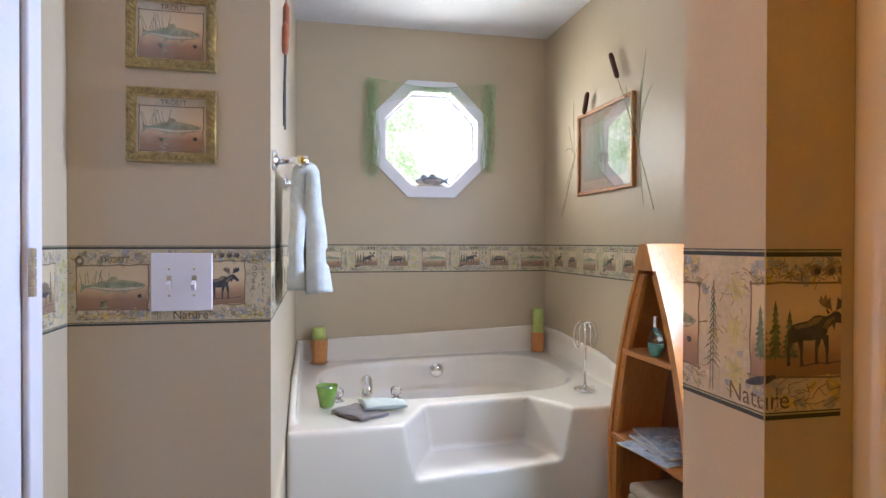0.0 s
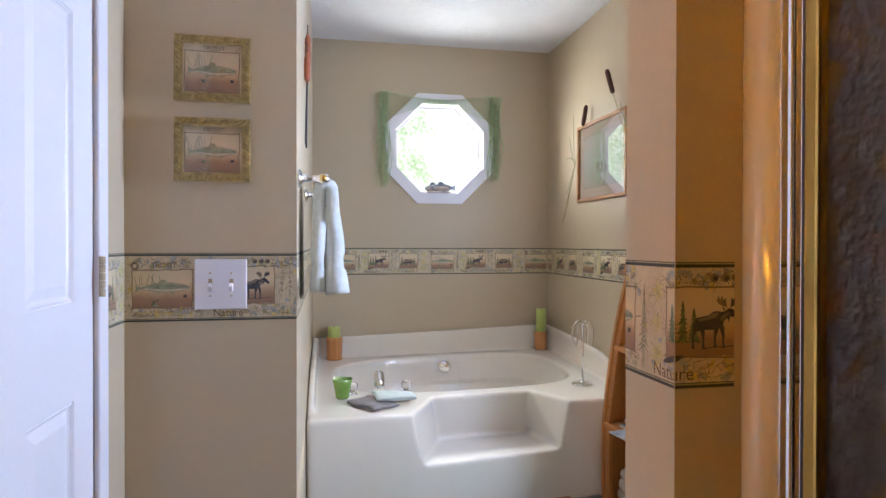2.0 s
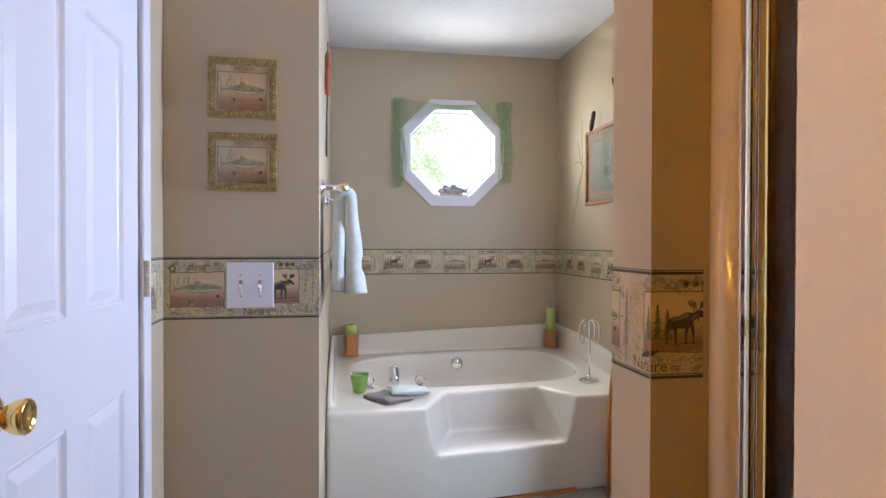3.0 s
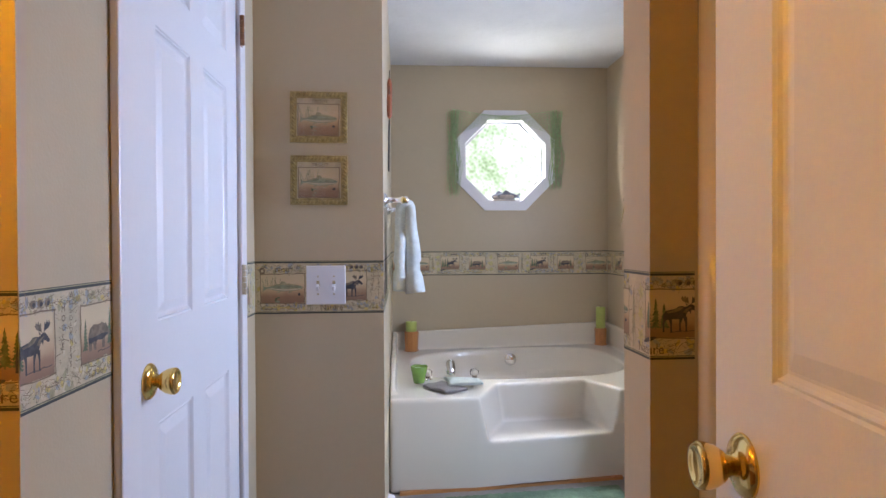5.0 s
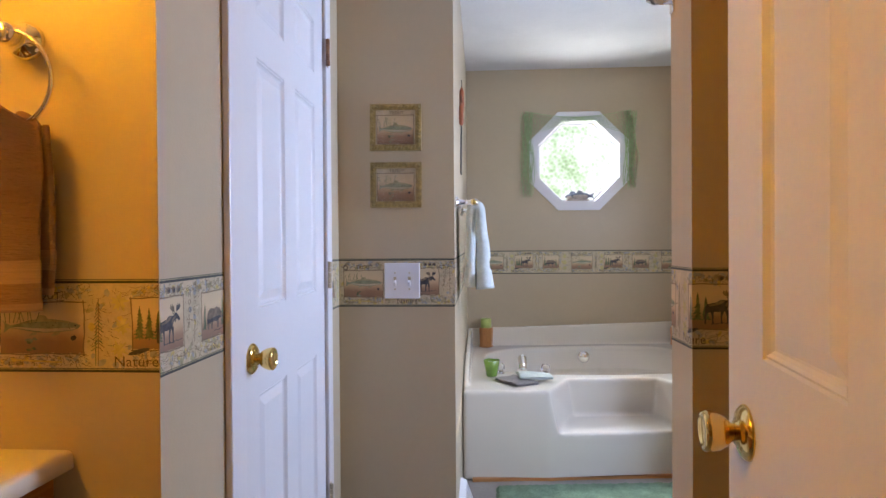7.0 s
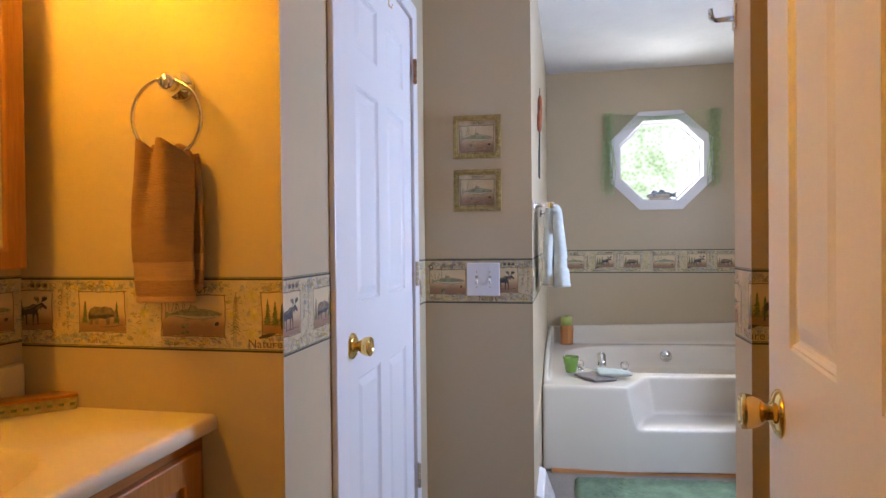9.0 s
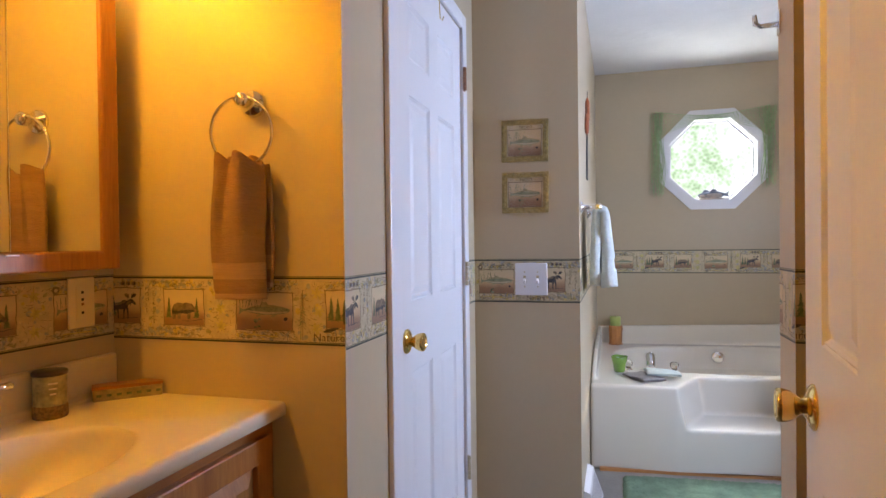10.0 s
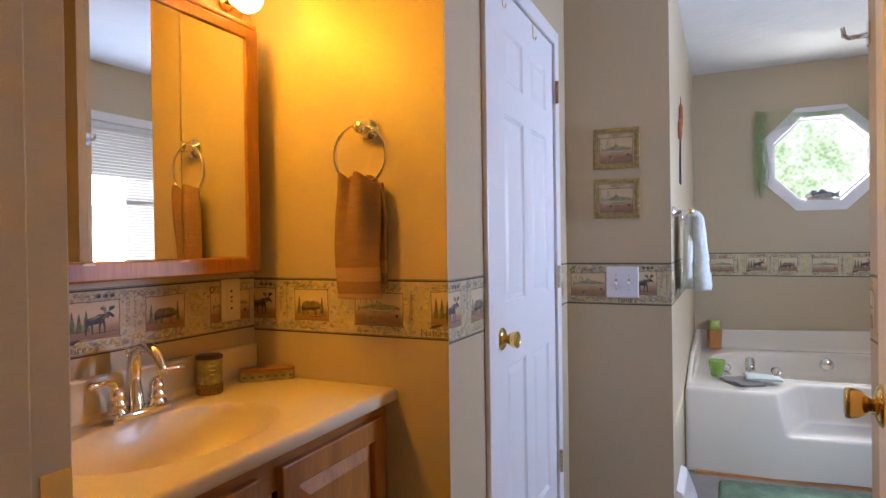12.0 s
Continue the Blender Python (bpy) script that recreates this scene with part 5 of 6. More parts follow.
wt = thing("bath_towel", "folded pale green-white terry towel over the chrome bar", "towel", (0.079, 0.33, 1.326))
tw1 = drape("towel_cloth", 0.34, 0.318, 0.312, 0.018, M_TOWEL_W, wt, 2, 0.0015, 0.036, 0.0, (0.198, 0.250), 3, (0.052, 0.018))

rg = thing("towel_ring", "chrome towel ring on a round wall plate", "towel ring")
RX, RY, RZ = -0.664, RW, 1.535
part("wall_plate", lathe([(0.032, 0.0), (0.032, 0.006), (0.027, 0.013), (0.016, 0.018), (0.014, 0.034), (0.018, 0.040), (0.018, 0.054), (0.010, 0.060)], (RX, RY - 0.001, RZ), Matrix.Rotation(math.pi / 2, 4, "X"), 32), M_CHROME, rg, "stepped round chrome plate", True)
rc = (RX - 0.005, RY - 0.046, RZ - 0.073)
part("ring", tube([(rc[0] + 0.079 * math.cos(a), rc[1] - 0.004 * math.sin(a), rc[2] + 0.079 * math.sin(a)) for a in [2 * math.pi * k / 48 for k in range(48)]], 0.0042, 12, None, True), M_CHROME, rg, smooth=True)
bt = thing("hand_towel", "brown terry hand towel hanging in the towel ring", "towel")


M_BANDB = mat("brown_woven_band", (0.46, 0.285, 0.17), 0.85, vary=0.15, scale=60, bump=0.8, bump_scale=300, stretch=(0.2, 0.2, 6))


def ring_towel(off, z_top, z_bot, w_top, w_bot, dy, seed):
    bm = bmesh.new()
    ns, nw = 50, 40
    grid = []
    for i in range(ns + 1):
        k = i / ns
        z = z_top + (z_bot - z_top) * k
        w = w_top + (w_bot - w_top) * min(1, k * 3.2) ** 0.7
        row = []
        for j in range(nw + 1):
            u = j / nw - 0.5
            deep = 0.0135 * max(0.12, 1 - 1.25 * k)
            f = math.cos(2 * math.pi * 1.9 * (u + 0.36 + 0.03 * k)) + 0.25 * math.cos(2 * math.pi * 3.1 * u + seed)
            bulge = 0.030 * (1 - (2 * abs(u)) ** 3) + 0.003 * math.sin(5 * k + 4 * u)
            y = rc[1] - dy - deep * f - bulge * (1 if dy > 0 else -0.45)
            if 0.74 < k < 0.86 or 0.955 < k < 0.965:
                y += 0.0022
            arch = 0.012 * math.cos(2 * math.pi * 1.9 * (u + 0.36)) * max(0, 1 - 4 * k)
            row.append(bm.verts.new((rc[0] + off + u * w + 0.004 * math.sin(6 * k + seed), y, z + arch)))
        grid.append(row)
    for i in range(ns):
        for j in range(nw):
            bm.faces.new((grid[i][j], grid[i + 1][j], grid[i + 1][j + 1], grid[i][j + 1]))
    bands = [f for f in bm.faces if 0.75 < (z_top - f.calc_center_median().z) / (z_top - z_bot) < 0.865 or (z_top - f.calc_center_median().z) / (z_top - z_bot) > 0.965]
    for f in bands:
        f.material_index = 1
    ob = part("towel_fold", bm, [M_TOWEL_B, M_BANDB], bt, smooth=True)
    so = ob.modifiers.new("thickness", "SOLIDIFY")
    so.thickness, so.offset = 0.009, 0
    return ob


ring_towel(-0.004, 1.402, 1.086, 0.104, 0.130, 0.004, 1)
ring_towel(0.008, 1.398, 1.110, 0.100, 0.120, -0.010, 4)

# ---- window net, ornament ----
net = thing("fishnet_valance", "green fishnet swagged over the octagon window", "valance")
rnd = random.Random(11)


def strand(x, z0, z1, y, sway):
    pts, ph = [], rnd.uniform(0, 6)
    for k in range(9):
        t = k / 8
        pts.append((x + sway * t + 0.014 * math.sin(7 * t + ph), y + 0.008 * math.sin(4 * t + ph * 2), z0 + (z1 - z0) * t))
    return pts


for cx, z_lo, n in ((0.438, 1.505, 30), (1.172, 1.56, 26)):
    b = None
    for k in range(n):
        b = tube(strand(cx + rnd.gauss(0, 0.021), 2.13 - rnd.uniform(0, 0.02), z_lo + abs(rnd.gauss(0, 0.10)), BACK - 0.024 + rnd.uniform(-0.012, 0.006), rnd.uniform(-0.03, 0.03)), rnd.uniform(0.0009, 0.0020), 5, b)
    for k in range(n):
        z = rnd.uniform(z_lo + 0.05, 2.10)
        b = tube([(cx + rnd.uniform(-.035, .035), BACK - 0.028, z), (cx + rnd.uniform(-.03, .03), BACK - 0.034, z - 0.025), (cx + rnd.uniform(-.035, .035), BACK - 0.026, z - 0.05)], 0.0013, 4, b)
    part("net_end", b, M_NET, net)
b = None


def swag(t, low):
    x = 0.425 + 0.745 * t
    top = 2.132 - 0.045 * math.sin(math.pi * t)
    return x, top - low * (0.16 * abs(2 * t - 1) ** 1.4 + 0.025)


for k in range(9):
    b = tube([(*(lambda p: (p[0], BACK - 0.022 - 0.004 * math.sin(9 * j + k), p[1]))(swag(j / 24, k / 8)),) for j in range(25)], 0.0012 if k else 0.0028, 4, b)
for k in range(32):
    t0 = k / 31
    b = tube([(*(lambda p: (p[0], BACK - 0.023, p[1]))(swag(min(1, max(0, t0 + 0.03 * math.sin(3 * q))), q)),) for q in (0, .33, .66, 1)], 0.0009, 4, b)
part("swag", b, M_NET, net)

orn = thing("sill_ornament", "pair of small blue-grey fish figurines on the octagon sill", "ornament")
M_ORN = mat("blue_grey_glaze", (0.20, 0.23, 0.30), 0.3, vary=0.6, scale=40)
M_ORN2 = mat("pale_glaze", (0.5, 0.42, 0.36), 0.3, vary=0.3, scale=40)
oz = OZ - 0.284
for dx, s, y in ((-0.03, 0.9, 2.165), (0.018, 1.0, 2.145)):
    b = lathe([(0.001, -0.062), (0.012, -0.05), (0.020, -0.02), (0.022, 0.012), (0.016, 0.045), (0.008, 0.062), (0.014, 0.078), (0.001, 0.082)], (0, 0, 0), Matrix.Rotation(math.pi / 2, 4, "Y"), 18)
    bmesh.ops.transform(b, matrix=Matrix.Translation((OX + dx - 0.005, y, oz + 0.034 * s)) @ Matrix.Diagonal((1.08 * s, 0.55, 1.25 * s, 1)), verts=b.verts)
    fish = part("fish", b, M_ORN, orn, "blue-grey glazed fish", True)
    c = lathe([(0.001, -0.060), (0.012, -0.048), (0.019, -0.02), (0.021, 0.012), (0.015, 0.045), (0.001, 0.060)], (0, 0, 0), Matrix.Rotation(math.pi / 2, 4, "Y"), 18)
    bmesh.ops.transform(c, matrix=Matrix.Translation((OX + dx - 0.005, y - 0.0025, oz + 0.0305 * s)) @ Matrix.Diagonal((1.02 * s, 0.55, 0.98 * s, 1)), verts=c.verts)
    part("belly", c, M_ORN2, fish, "pale belly", True)
    x0, z0 = OX + dx - 0.005, oz + 0.034 * s
    part("back_fin", prism([(x0 - 0.030, z0 + 0.022), (x0 - 0.012, z0 + 0.042), (x0 + 0.012, z0 + 0.036), (x0 + 0.022, z0 + 0.018)], y - 0.0015, y + 0.0015, 1), M_ORN, fish)
    part("tail_fin", prism([(x0 + 0.066, z0), (x0 + 0.098, z0 + 0.026), (x0 + 0.090, z0), (x0 + 0.098, z0 - 0.024)], y - 0.0015, y + 0.0015, 1), M_ORN, fish)
part("base", box((OX - 0.085, 2.138, oz), (OX + 0.075, 2.172, oz + 0.012), 0.004), M_ORN2, orn, "pale base")

# ---- framed picture and dried cattails on the picture wall ----
fp = thing("picture_frame", "lakeside picture with pale mat in a thin oak frame behind glass", "picture")
py0, py1, pz0, pz1 = 1.028, 1.622, 1.402, 1.843
fx = RIGHT - 0.002
o = [(py0, pz0), (py1, pz0), (py1, pz1), (py0, pz1)]
q = 0.020
i1 = [(py0 + q, pz0 + q), (py1 - q, pz0 + q), (py1 - q, pz1 - q), (py0 + q, pz1 - q)]
f_ = part("frame", ring_prism(o, i1, fx - 0.022, fx, 0), M_OAK_Y, fp)
bmod = f_.modifiers.new("edge", "BEVEL")
bmod.width, bmod.segments = 0.004, 2
part("mat_board", box((fx - 0.008, py0 + q, pz0 + q), (fx - 0.002, py1 - q, pz1 - q)), mat("peach_mat_board", (0.62, 0.46, 0.36), 0.8, vary=0.05), fp, "peach mat board")
def print_side(u, v, layer):
    return (fx - 0.0088 - 0.0003 * layer, u, v)
art = []
rnd = random.Random(9)
a0, a1, b0, b1 = py0 + .075, py1 - .075, pz0 + .075, pz1 - .075
M_MARSH = scene_mat("printed_marsh", [(0.0, (0.30, 0.34, 0.28)), (0.4, (0.40, 0.45, 0.38)), (0.7, (0.52, 0.52, 0.44)), (1.0, (0.55, 0.50, 0.42))])
INKS[SKY] = M_MARSH
art.append((1, SKY, [(a0, b0), (a1, b0), (a1, b1), (a0, b1)], b0, b1))
for k in range(26):
    u = rnd.uniform(a0, a1)
    for s_ in stroke([(u, b0 + .01), (u + rnd.uniform(-.02, .02), b0 + .12), (u + rnd.uniform(-.06, .06), b0 + rnd.uniform(.18, .27))], .003):
        art.append((2, GREEN if k % 2 else GREY, s_, b0, b1))
art.append((3, GREY, ell((a0 + a1) / 2, b0 + .10, .07, .03, 10, 14), b0, b1))
for s_ in stroke([(a0, b0), (a1, b0), (a1, b1), (a0, b1), (a0, b0)], .003):
    art.append((4, DARK, s_, b0, b1))
print_mesh("print", art, print_side, -9, 9, fp)
INKS[SKY] = M_SKYP
M_PICGLASS = thin_glass_mat("picture_glass", 0.9)
part("glass", box((fx - 0.0145, py0 + q - .002, pz0 + q - .002), (fx - 0.0125, py1 - q + .002, pz1 - q + .002)), M_PICGLASS, fp).visible_shadow = False

M_CAT = mat("dried_cattail_head", (0.085, 0.032, 0.022), 0.9, vary=0.3, scale=60, bump=0.6, bump_scale=500)
M_REED = mat("dried_reed_leaf", (0.27, 0.30, 0.14), 0.7, vary=0.35, scale=12)
M_STEM = mat("dried_stem", (0.42, 0.36, 0.17), 0.7, vary=0.3, scale=12)


def reed(points, w):
    """A flat tapering leaf through points."""
    bm = bmesh.new()
    pts = [Vector(p) for p in points]
    n = len(pts)
    a, b = [], []
    for k, p in enumerate(pts):
        d = (pts[min(n - 1, k + 1)] - pts[max(0, k - 1)]).normalized()
        s = d.cross(Vector((1, 0.3, 0))).normalized() * w * (0.35 + 0.65 * math.sin(math.pi * min(1, 0.15 + 0.85 * (1 - k / (n - 1))))) * (1 if k < n - 1 else 0.1)
        a.append(bm.verts.new(p + s))
        b.append(bm.verts.new(p - s))
    for k in range(n - 1):
        bm.faces.new((a[k], a[k + 1], b[k + 1], b[k]))
    bmesh.ops.solidify(bm, geom=bm.faces[:], thickness=0.0008)
    return bm


def curve3(p0, p1, p2, n=12):
    return [tuple((1 - t) ** 2 * a + 2 * t * (1 - t) * b + t * t * c for a, b, c in zip(p0, p1, p2)) for t in [k / n for k in range(n + 1)]]


def cattail(name_label, head0, head1, foot, mid, hub, leaves, x):
    t = thing("dried_cattail", name_label, "dried plant", group="cattails round the picture")
    v0, v1 = Vector((x, *head0)), Vector((x, *head1))
    L = (v1 - v0).length
    turn = (v1 - v0).to_track_quat("Z", "Y").to_matrix().to_4x4()
    part("head", lathe([(0.003, 0), (0.010, 0.006), (0.0125, 0.02), (0.0125, L - 0.02), (0.010, L - 0.006), (0.003, L)], v0, turn, 14), M_CAT, t, "dark brown cattail head", True)
    part("stem", tube(curve3(tuple(v0), (x, *mid), (x + 0.01, *foot)), 0.0022, 6), M_STEM, t)
    for (ly, lz), bend in leaves:
        b = reed(curve3((x, *hub), (x - 0.015, (hub[0] + ly) / 2 + bend, (hub[1] + lz) / 2 + abs(bend) * 1.5), (x - 0.02, ly, lz)), 0.0030)
        part("leaf", b, M_REED, t)
    return t


cattail("dried cattail with green leaves beside the framed picture", (1.150, 1.930), (1.222, 2.070), (0.846, 1.288), (1.02, 1.72), (0.952, 1.585),
        [((0.86, 1.985), 0.01), ((0.80, 1.82), 0.035), ((0.985, 1.80), 0.0), ((1.04, 1.87), -0.01), ((1.02, 1.64), -0.02), ((0.875, 1.30), 0.0), ((0.90, 1.86), -0.01)], RIGHT - 0.032)
cattail("dried cattail tucked behind the framed picture", (1.517, 1.834), (1.470, 1.942), (1.83, 1.296), (1.60, 1.66), (1.630, 1.62),
        [((1.60, 1.93), 0.0), ((1.70, 1.45), 0.0), ((1.72, 1.66), -0.04), ((1.66, 1.80), 0.01)], RIGHT - 0.032)

wc = thing("wall_cattails", "orange-brown cattail wall decoration above the towel bar", "wall decoration")
M_ORC = mat("rust_painted_metal", (0.33, 0.085, 0.03), 0.5, vary=0.25, scale=40)
for y, z0, z1 in ((0.36, 1.70, 1.80), (0.43, 1.765, 1.885)):
    part("head", lathe([(0.003, 0), (0.009, 0.008), (0.0105, 0.03), (0.010, z1 - z0 - 0.02), (0.003, z1 - z0)], (0.018, y, z0), None, 14), M_ORC, wc, "rust-coloured head", True)
    part("stem", tube([(0.018, y, z0), (0.014, y + 0.02, z0 - 0.12), (0.012, y + 0.05, 1.50)], 0.003, 8), M_DARK, wc, "dark metal stem")
    part("tip", tube([(0.018, y, z1), (0.018, y - 0.004, z1 + 0.03)], 0.0016, 6), M_DARK, wc)

# ---- on the tub deck ----
DECK = 0.4535
M_CANDLE = mat("lime_wax", (0.50, 0.58, 0.16), 0.45, vary=0.08, scale=20)
M_HOLDER = wood_mat("turned_wood_holder", (0.56, 0.24, 0.07), (0.40, 0.15, 0.04), 0.45, 2, 16, 0.2)


def candle(x, y, z, h_holder, h_wax, r, label):
    t = thing("pillar_candle", label, "candle", (x, y, z), 0, "pillar candles")
    hd = part("holder", lathe([(r * 1.06, 0), (r * 1.1, 0.006), (r * 0.96, 0.010), (r * 1.02, h_holder * 0.55), (r * 1.08, h_holder * 0.9), (r * 1.02, h_holder), (r * 0.5, h_holder)], (0, 0, 0), None, 9), M_HOLDER, t, "faceted turned wooden holder")
    part("wax", lathe([(r * 0.80, h_holder), (r * 0.80, h_holder + h_wax - 0.003), (r * 0.76, h_holder + h_wax), (r * 0.3, h_holder + h_wax - 0.004), (0.001, h_holder + h_wax - 0.005)], (0, 0, 0), None, 28), M_CANDLE, t, "lime green wax pillar", True)
    part("wick", tube([(0, 0, h_holder + h_wax - 0.006), (0.001, 0, h_holder + h_wax + 0.006)], 0.0011, 6), M_DARK, t)
    return t


candle(0.132, 2.045, 0.456, 0.135, 0.065, 0.047, "short lime candle in a faceted wooden holder on the tub deck")
candle(1.455, 2.03, 0.478, 0.118, 0.146, 0.040, "tall lime candle in a wooden holder on the tub corner")

cup = thing("votive_cup", "green ribbed glass votive cup on the tub deck", "cup", (0.155, 1.095, DECK))
M_CUP = mat("apple_green_glass", (0.19, 0.34, 0.055), 0.22, vary=0.10, scale=30, coat=0.6)
b = bmesh.new()
own = lathe([(0.027, 0.0), (0.030, 0.004), (0.037, 0.045), (0.046, 0.088), (0.0445, 0.089), (0.034, 0.045), (0.026, 0.008), (0.001, 0.008)], (0, 0, 0), None, 32)
for v in own.verts:
    if v.co.z > 0.07:
        v.co.z += 0.0015 * math.sin(4 * math.atan2(v.co.y, v.co.x))
part("glass", own, M_CUP, cup, smooth=True)
part("wax", lathe([(0.041, 0.070), (0.041, 0.074), (0.001, 0.075)], (0, 0, 0), None, 28), mat("pale_green_wax", (0.42, 0.58, 0.40), 0.5, vary=0.06), cup, "pale green wax", True)


def cloth(label, corners, z, material, fold, seed, layers=2, name="washcloth"):
    t = thing(name, label, "cloth")
    rr = random.Random(seed)
    for n_ in range(layers):
        bm = bmesh.new()
        g = []
        k = 22
        for i in range(k + 1):
            row = []
            for j in range(k + 1):
                u, v = i / k, j / k
                p = [sum(w * c[d] for w, c in zip(((1 - u) * (1 - v), u * (1 - v), u * v, (1 - u) * v), corners)) for d in (0, 1)]
                edge = min(u, 1 - u, v, 1 - v)
                zz = z + n_ * 0.006 + 0.003 * math.sin(7 * u + seed + n_) * math.sin(5 * v + seed) + fold * math.sin(math.pi * u) * (1 - v) + 0.0035 * min(1, edge * 8)
                row.append(bm.verts.new((p[0] + 0.004 * math.sin(9 * v + n_), p[1] + 0.004 * math.sin(8 * u + n_ + seed), zz)))
            g.append(row)
        for i in range(k):
            for j in range(k):
                bm.faces.new((g[i][j], g[i + 1][j], g[i + 1][j + 1], g[i][j + 1]))
        ob = part("cloth_layer", bm, material, t, smooth=True)
        so = ob.modifiers.new("thickness", "SOLIDIFY")
        so.thickness, so.offset = 0.006, 1
    return t


M_CLOTH_G = mat("grey_terry", (0.27, 0.235, 0.225), 0.95, vary=0.12, scale=40, bump=0.8, bump_scale=500)
M_CLOTH_M = mat("mint_terry", (0.62, 0.67, 0.62), 0.95, vary=0.10, scale=40, bump=0.8, bump_scale=500)
cloth("folded grey washcloth lying on the tub deck", [(0.170, 0.985), (0.275, 0.835), (0.395, 0.915), (0.275, 1.085)], DECK, M_CLOTH_G, 0.003, 1)
cloth("rolled mint washcloth lying on the grey cloth", [(0.285, 1.085), (0.300, 0.935), (0.475, 0.945), (0.470, 1.035)], DECK + 0.018, M_CLOTH_M, 0.010, 2)

st = thing("ring_stand", "chrome jewellery stand with hanging loops on the tub deck", "stand", (1.352, 1.145, DECK))
part("base", lathe([(0.055, 0), (0.056, 0.004), (0.050, 0.009), (0.020, 0.013), (0.010, 0.022), (0.006, 0.03)], (0, 0, 0), None, 32), M_CHROME, st, "round domed base", True)
part("pole", tube([(0, 0, 0.02), (0, 0, 0.318)], 0.0055, 12), M_CHROME, st, smooth=True)
for s in (-1, 1):
    part("loop", tube([(s * 0.004, 0, 0.315), (s * 0.030, 0, 0.322), (s * 0.050, 0, 0.300), (s * 0.056, 0, 0.255), (s * 0.050, 0, 0.205), (s * 0.036, 0, 0.195), (s * 0.028, 0, 0.225), (s * 0.030, 0, 0.285), (s * 0.020, 0, 0.308)], 0.0042, 10), M_CHROME, st, "bent chrome loop", True)

# ---- canoe-shaped shelf ----
shelf = thing("canoe_shelf", "varnished pine canoe-shaped shelf unit beside the tub", "shelf")
SXF, SXB, SYC = 1.272, 1.510, 0.482
HW = [(0.0, 0.272), (0.10, 0.280), (0.25, 0.285), (0.38, 0.280), (0.55, 0.245), (0.70, 0.205), (0.80, 0.172), (0.90, 0.134), (1.0, 0.088), (1.05, 0.064), (1.142, 0.024)]


def half_width(z):
    for (a, p), (b, q_) in zip(HW, HW[1:]):
        if a <= z <= b:
            return p + (q_ - p) * (z - a) / (b - a)
    return 0.02


zs = [1.142 * k / 40 for k in range(41)]
for s in (-1, 1):
    pts = [(SYC + s * half_width(z), z) for z in zs] + [(SYC + s * (half_width(z) - 0.019), z) for z in zs[::-1]]
    sd = part("side_board", prism(pts, SXF, SXB, 0), M_PINE, shelf)
    rail = [(SYC + s * (half_width(z) - 0.0195), z) for z in zs if z < 1.03] + [(SYC + s * (half_width(z) - 0.052), z) for z in zs[::-1] if z < 1.03]
    part("front_rail", prism(rail, SXF + 0.010, SXF + 0.030, 0), M_PINE, shelf)
    for z in (0.66, 0.80, 0.95, 0.46, 0.30):
        part("screw", lathe([(0.003, 0), (0.003, 0.001), (0.0005, 0.0012)], (SXF + 0.010, SYC + s * (half_width(z) - 0.034), z), Matrix.Rotation(-math.pi / 2, 4, "Y"), 8), M_DARK, shelf)
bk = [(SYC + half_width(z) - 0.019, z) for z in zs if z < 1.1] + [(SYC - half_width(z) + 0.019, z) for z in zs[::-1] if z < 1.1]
part("back_board", prism(bk, SXB - 0.012, SXB, 0), M_PINE_DARK, shelf, "dark brown back board")
part("tip_plate", prism([(SYC - half_width(1.045) + 0.0, 1.045), (SYC + half_width(1.045), 1.045), (SYC + 0.026, 1.141), (SYC - 0.026, 1.141)], SXF - 0.012, SXF - 0.0005, 0, None, 0.002), M_PINE, shelf)
for z in (0.045, 0.385, 0.735):
    hw = half_width(z) - 0.0198
    part("shelf_board", box((SXF + 0.002, SYC - hw, z - 0.02), (SXB - 0.0125, SYC + hw, z), 0.003), M_PINE, shelf)

bot = thing("perfume_bottle", "clear flat bottle with pale blue label and silver cap", "bottle", (1.305, 0.468, 0.7365))
M_LIQ = glass_mat("clear_bottle_glass", (0.86, 0.95, 0.95), 0.03)
b = lathe([(0.022, 0), (0.030, 0.006), (0.037, 0.03), (0.038, 0.055), (0.030, 0.085), (0.014, 0.098), (0.010, 0.104)], (0, 0, 0), None, 24)
bmesh.ops.transform(b, matrix=Matrix.Diagonal((0.6, 1, 1, 1)), verts=b.verts)
part("glass", b, M_LIQ, bot, smooth=True)
b = lathe([(0.020, 0.004), (0.027, 0.008), (0.033, 0.03), (0.0335, 0.045)], (0, 0, 0), None, 20)
bmesh.ops.transform(b, matrix=Matrix.Diagonal((0.5, 1, 1, 1)), verts=b.verts)
part("liquid", b, mat("teal_lotion", (0.16, 0.50, 0.45), 0.3, vary=0.1), bot, "teal liquid", True)
part("cap", lathe([(0.009, 0.104), (0.0095, 0.108), (0.0095, 0.143), (0.008, 0.145)], (0, 0, 0), None, 18), M_CHROME, bot, "silver cap", True)

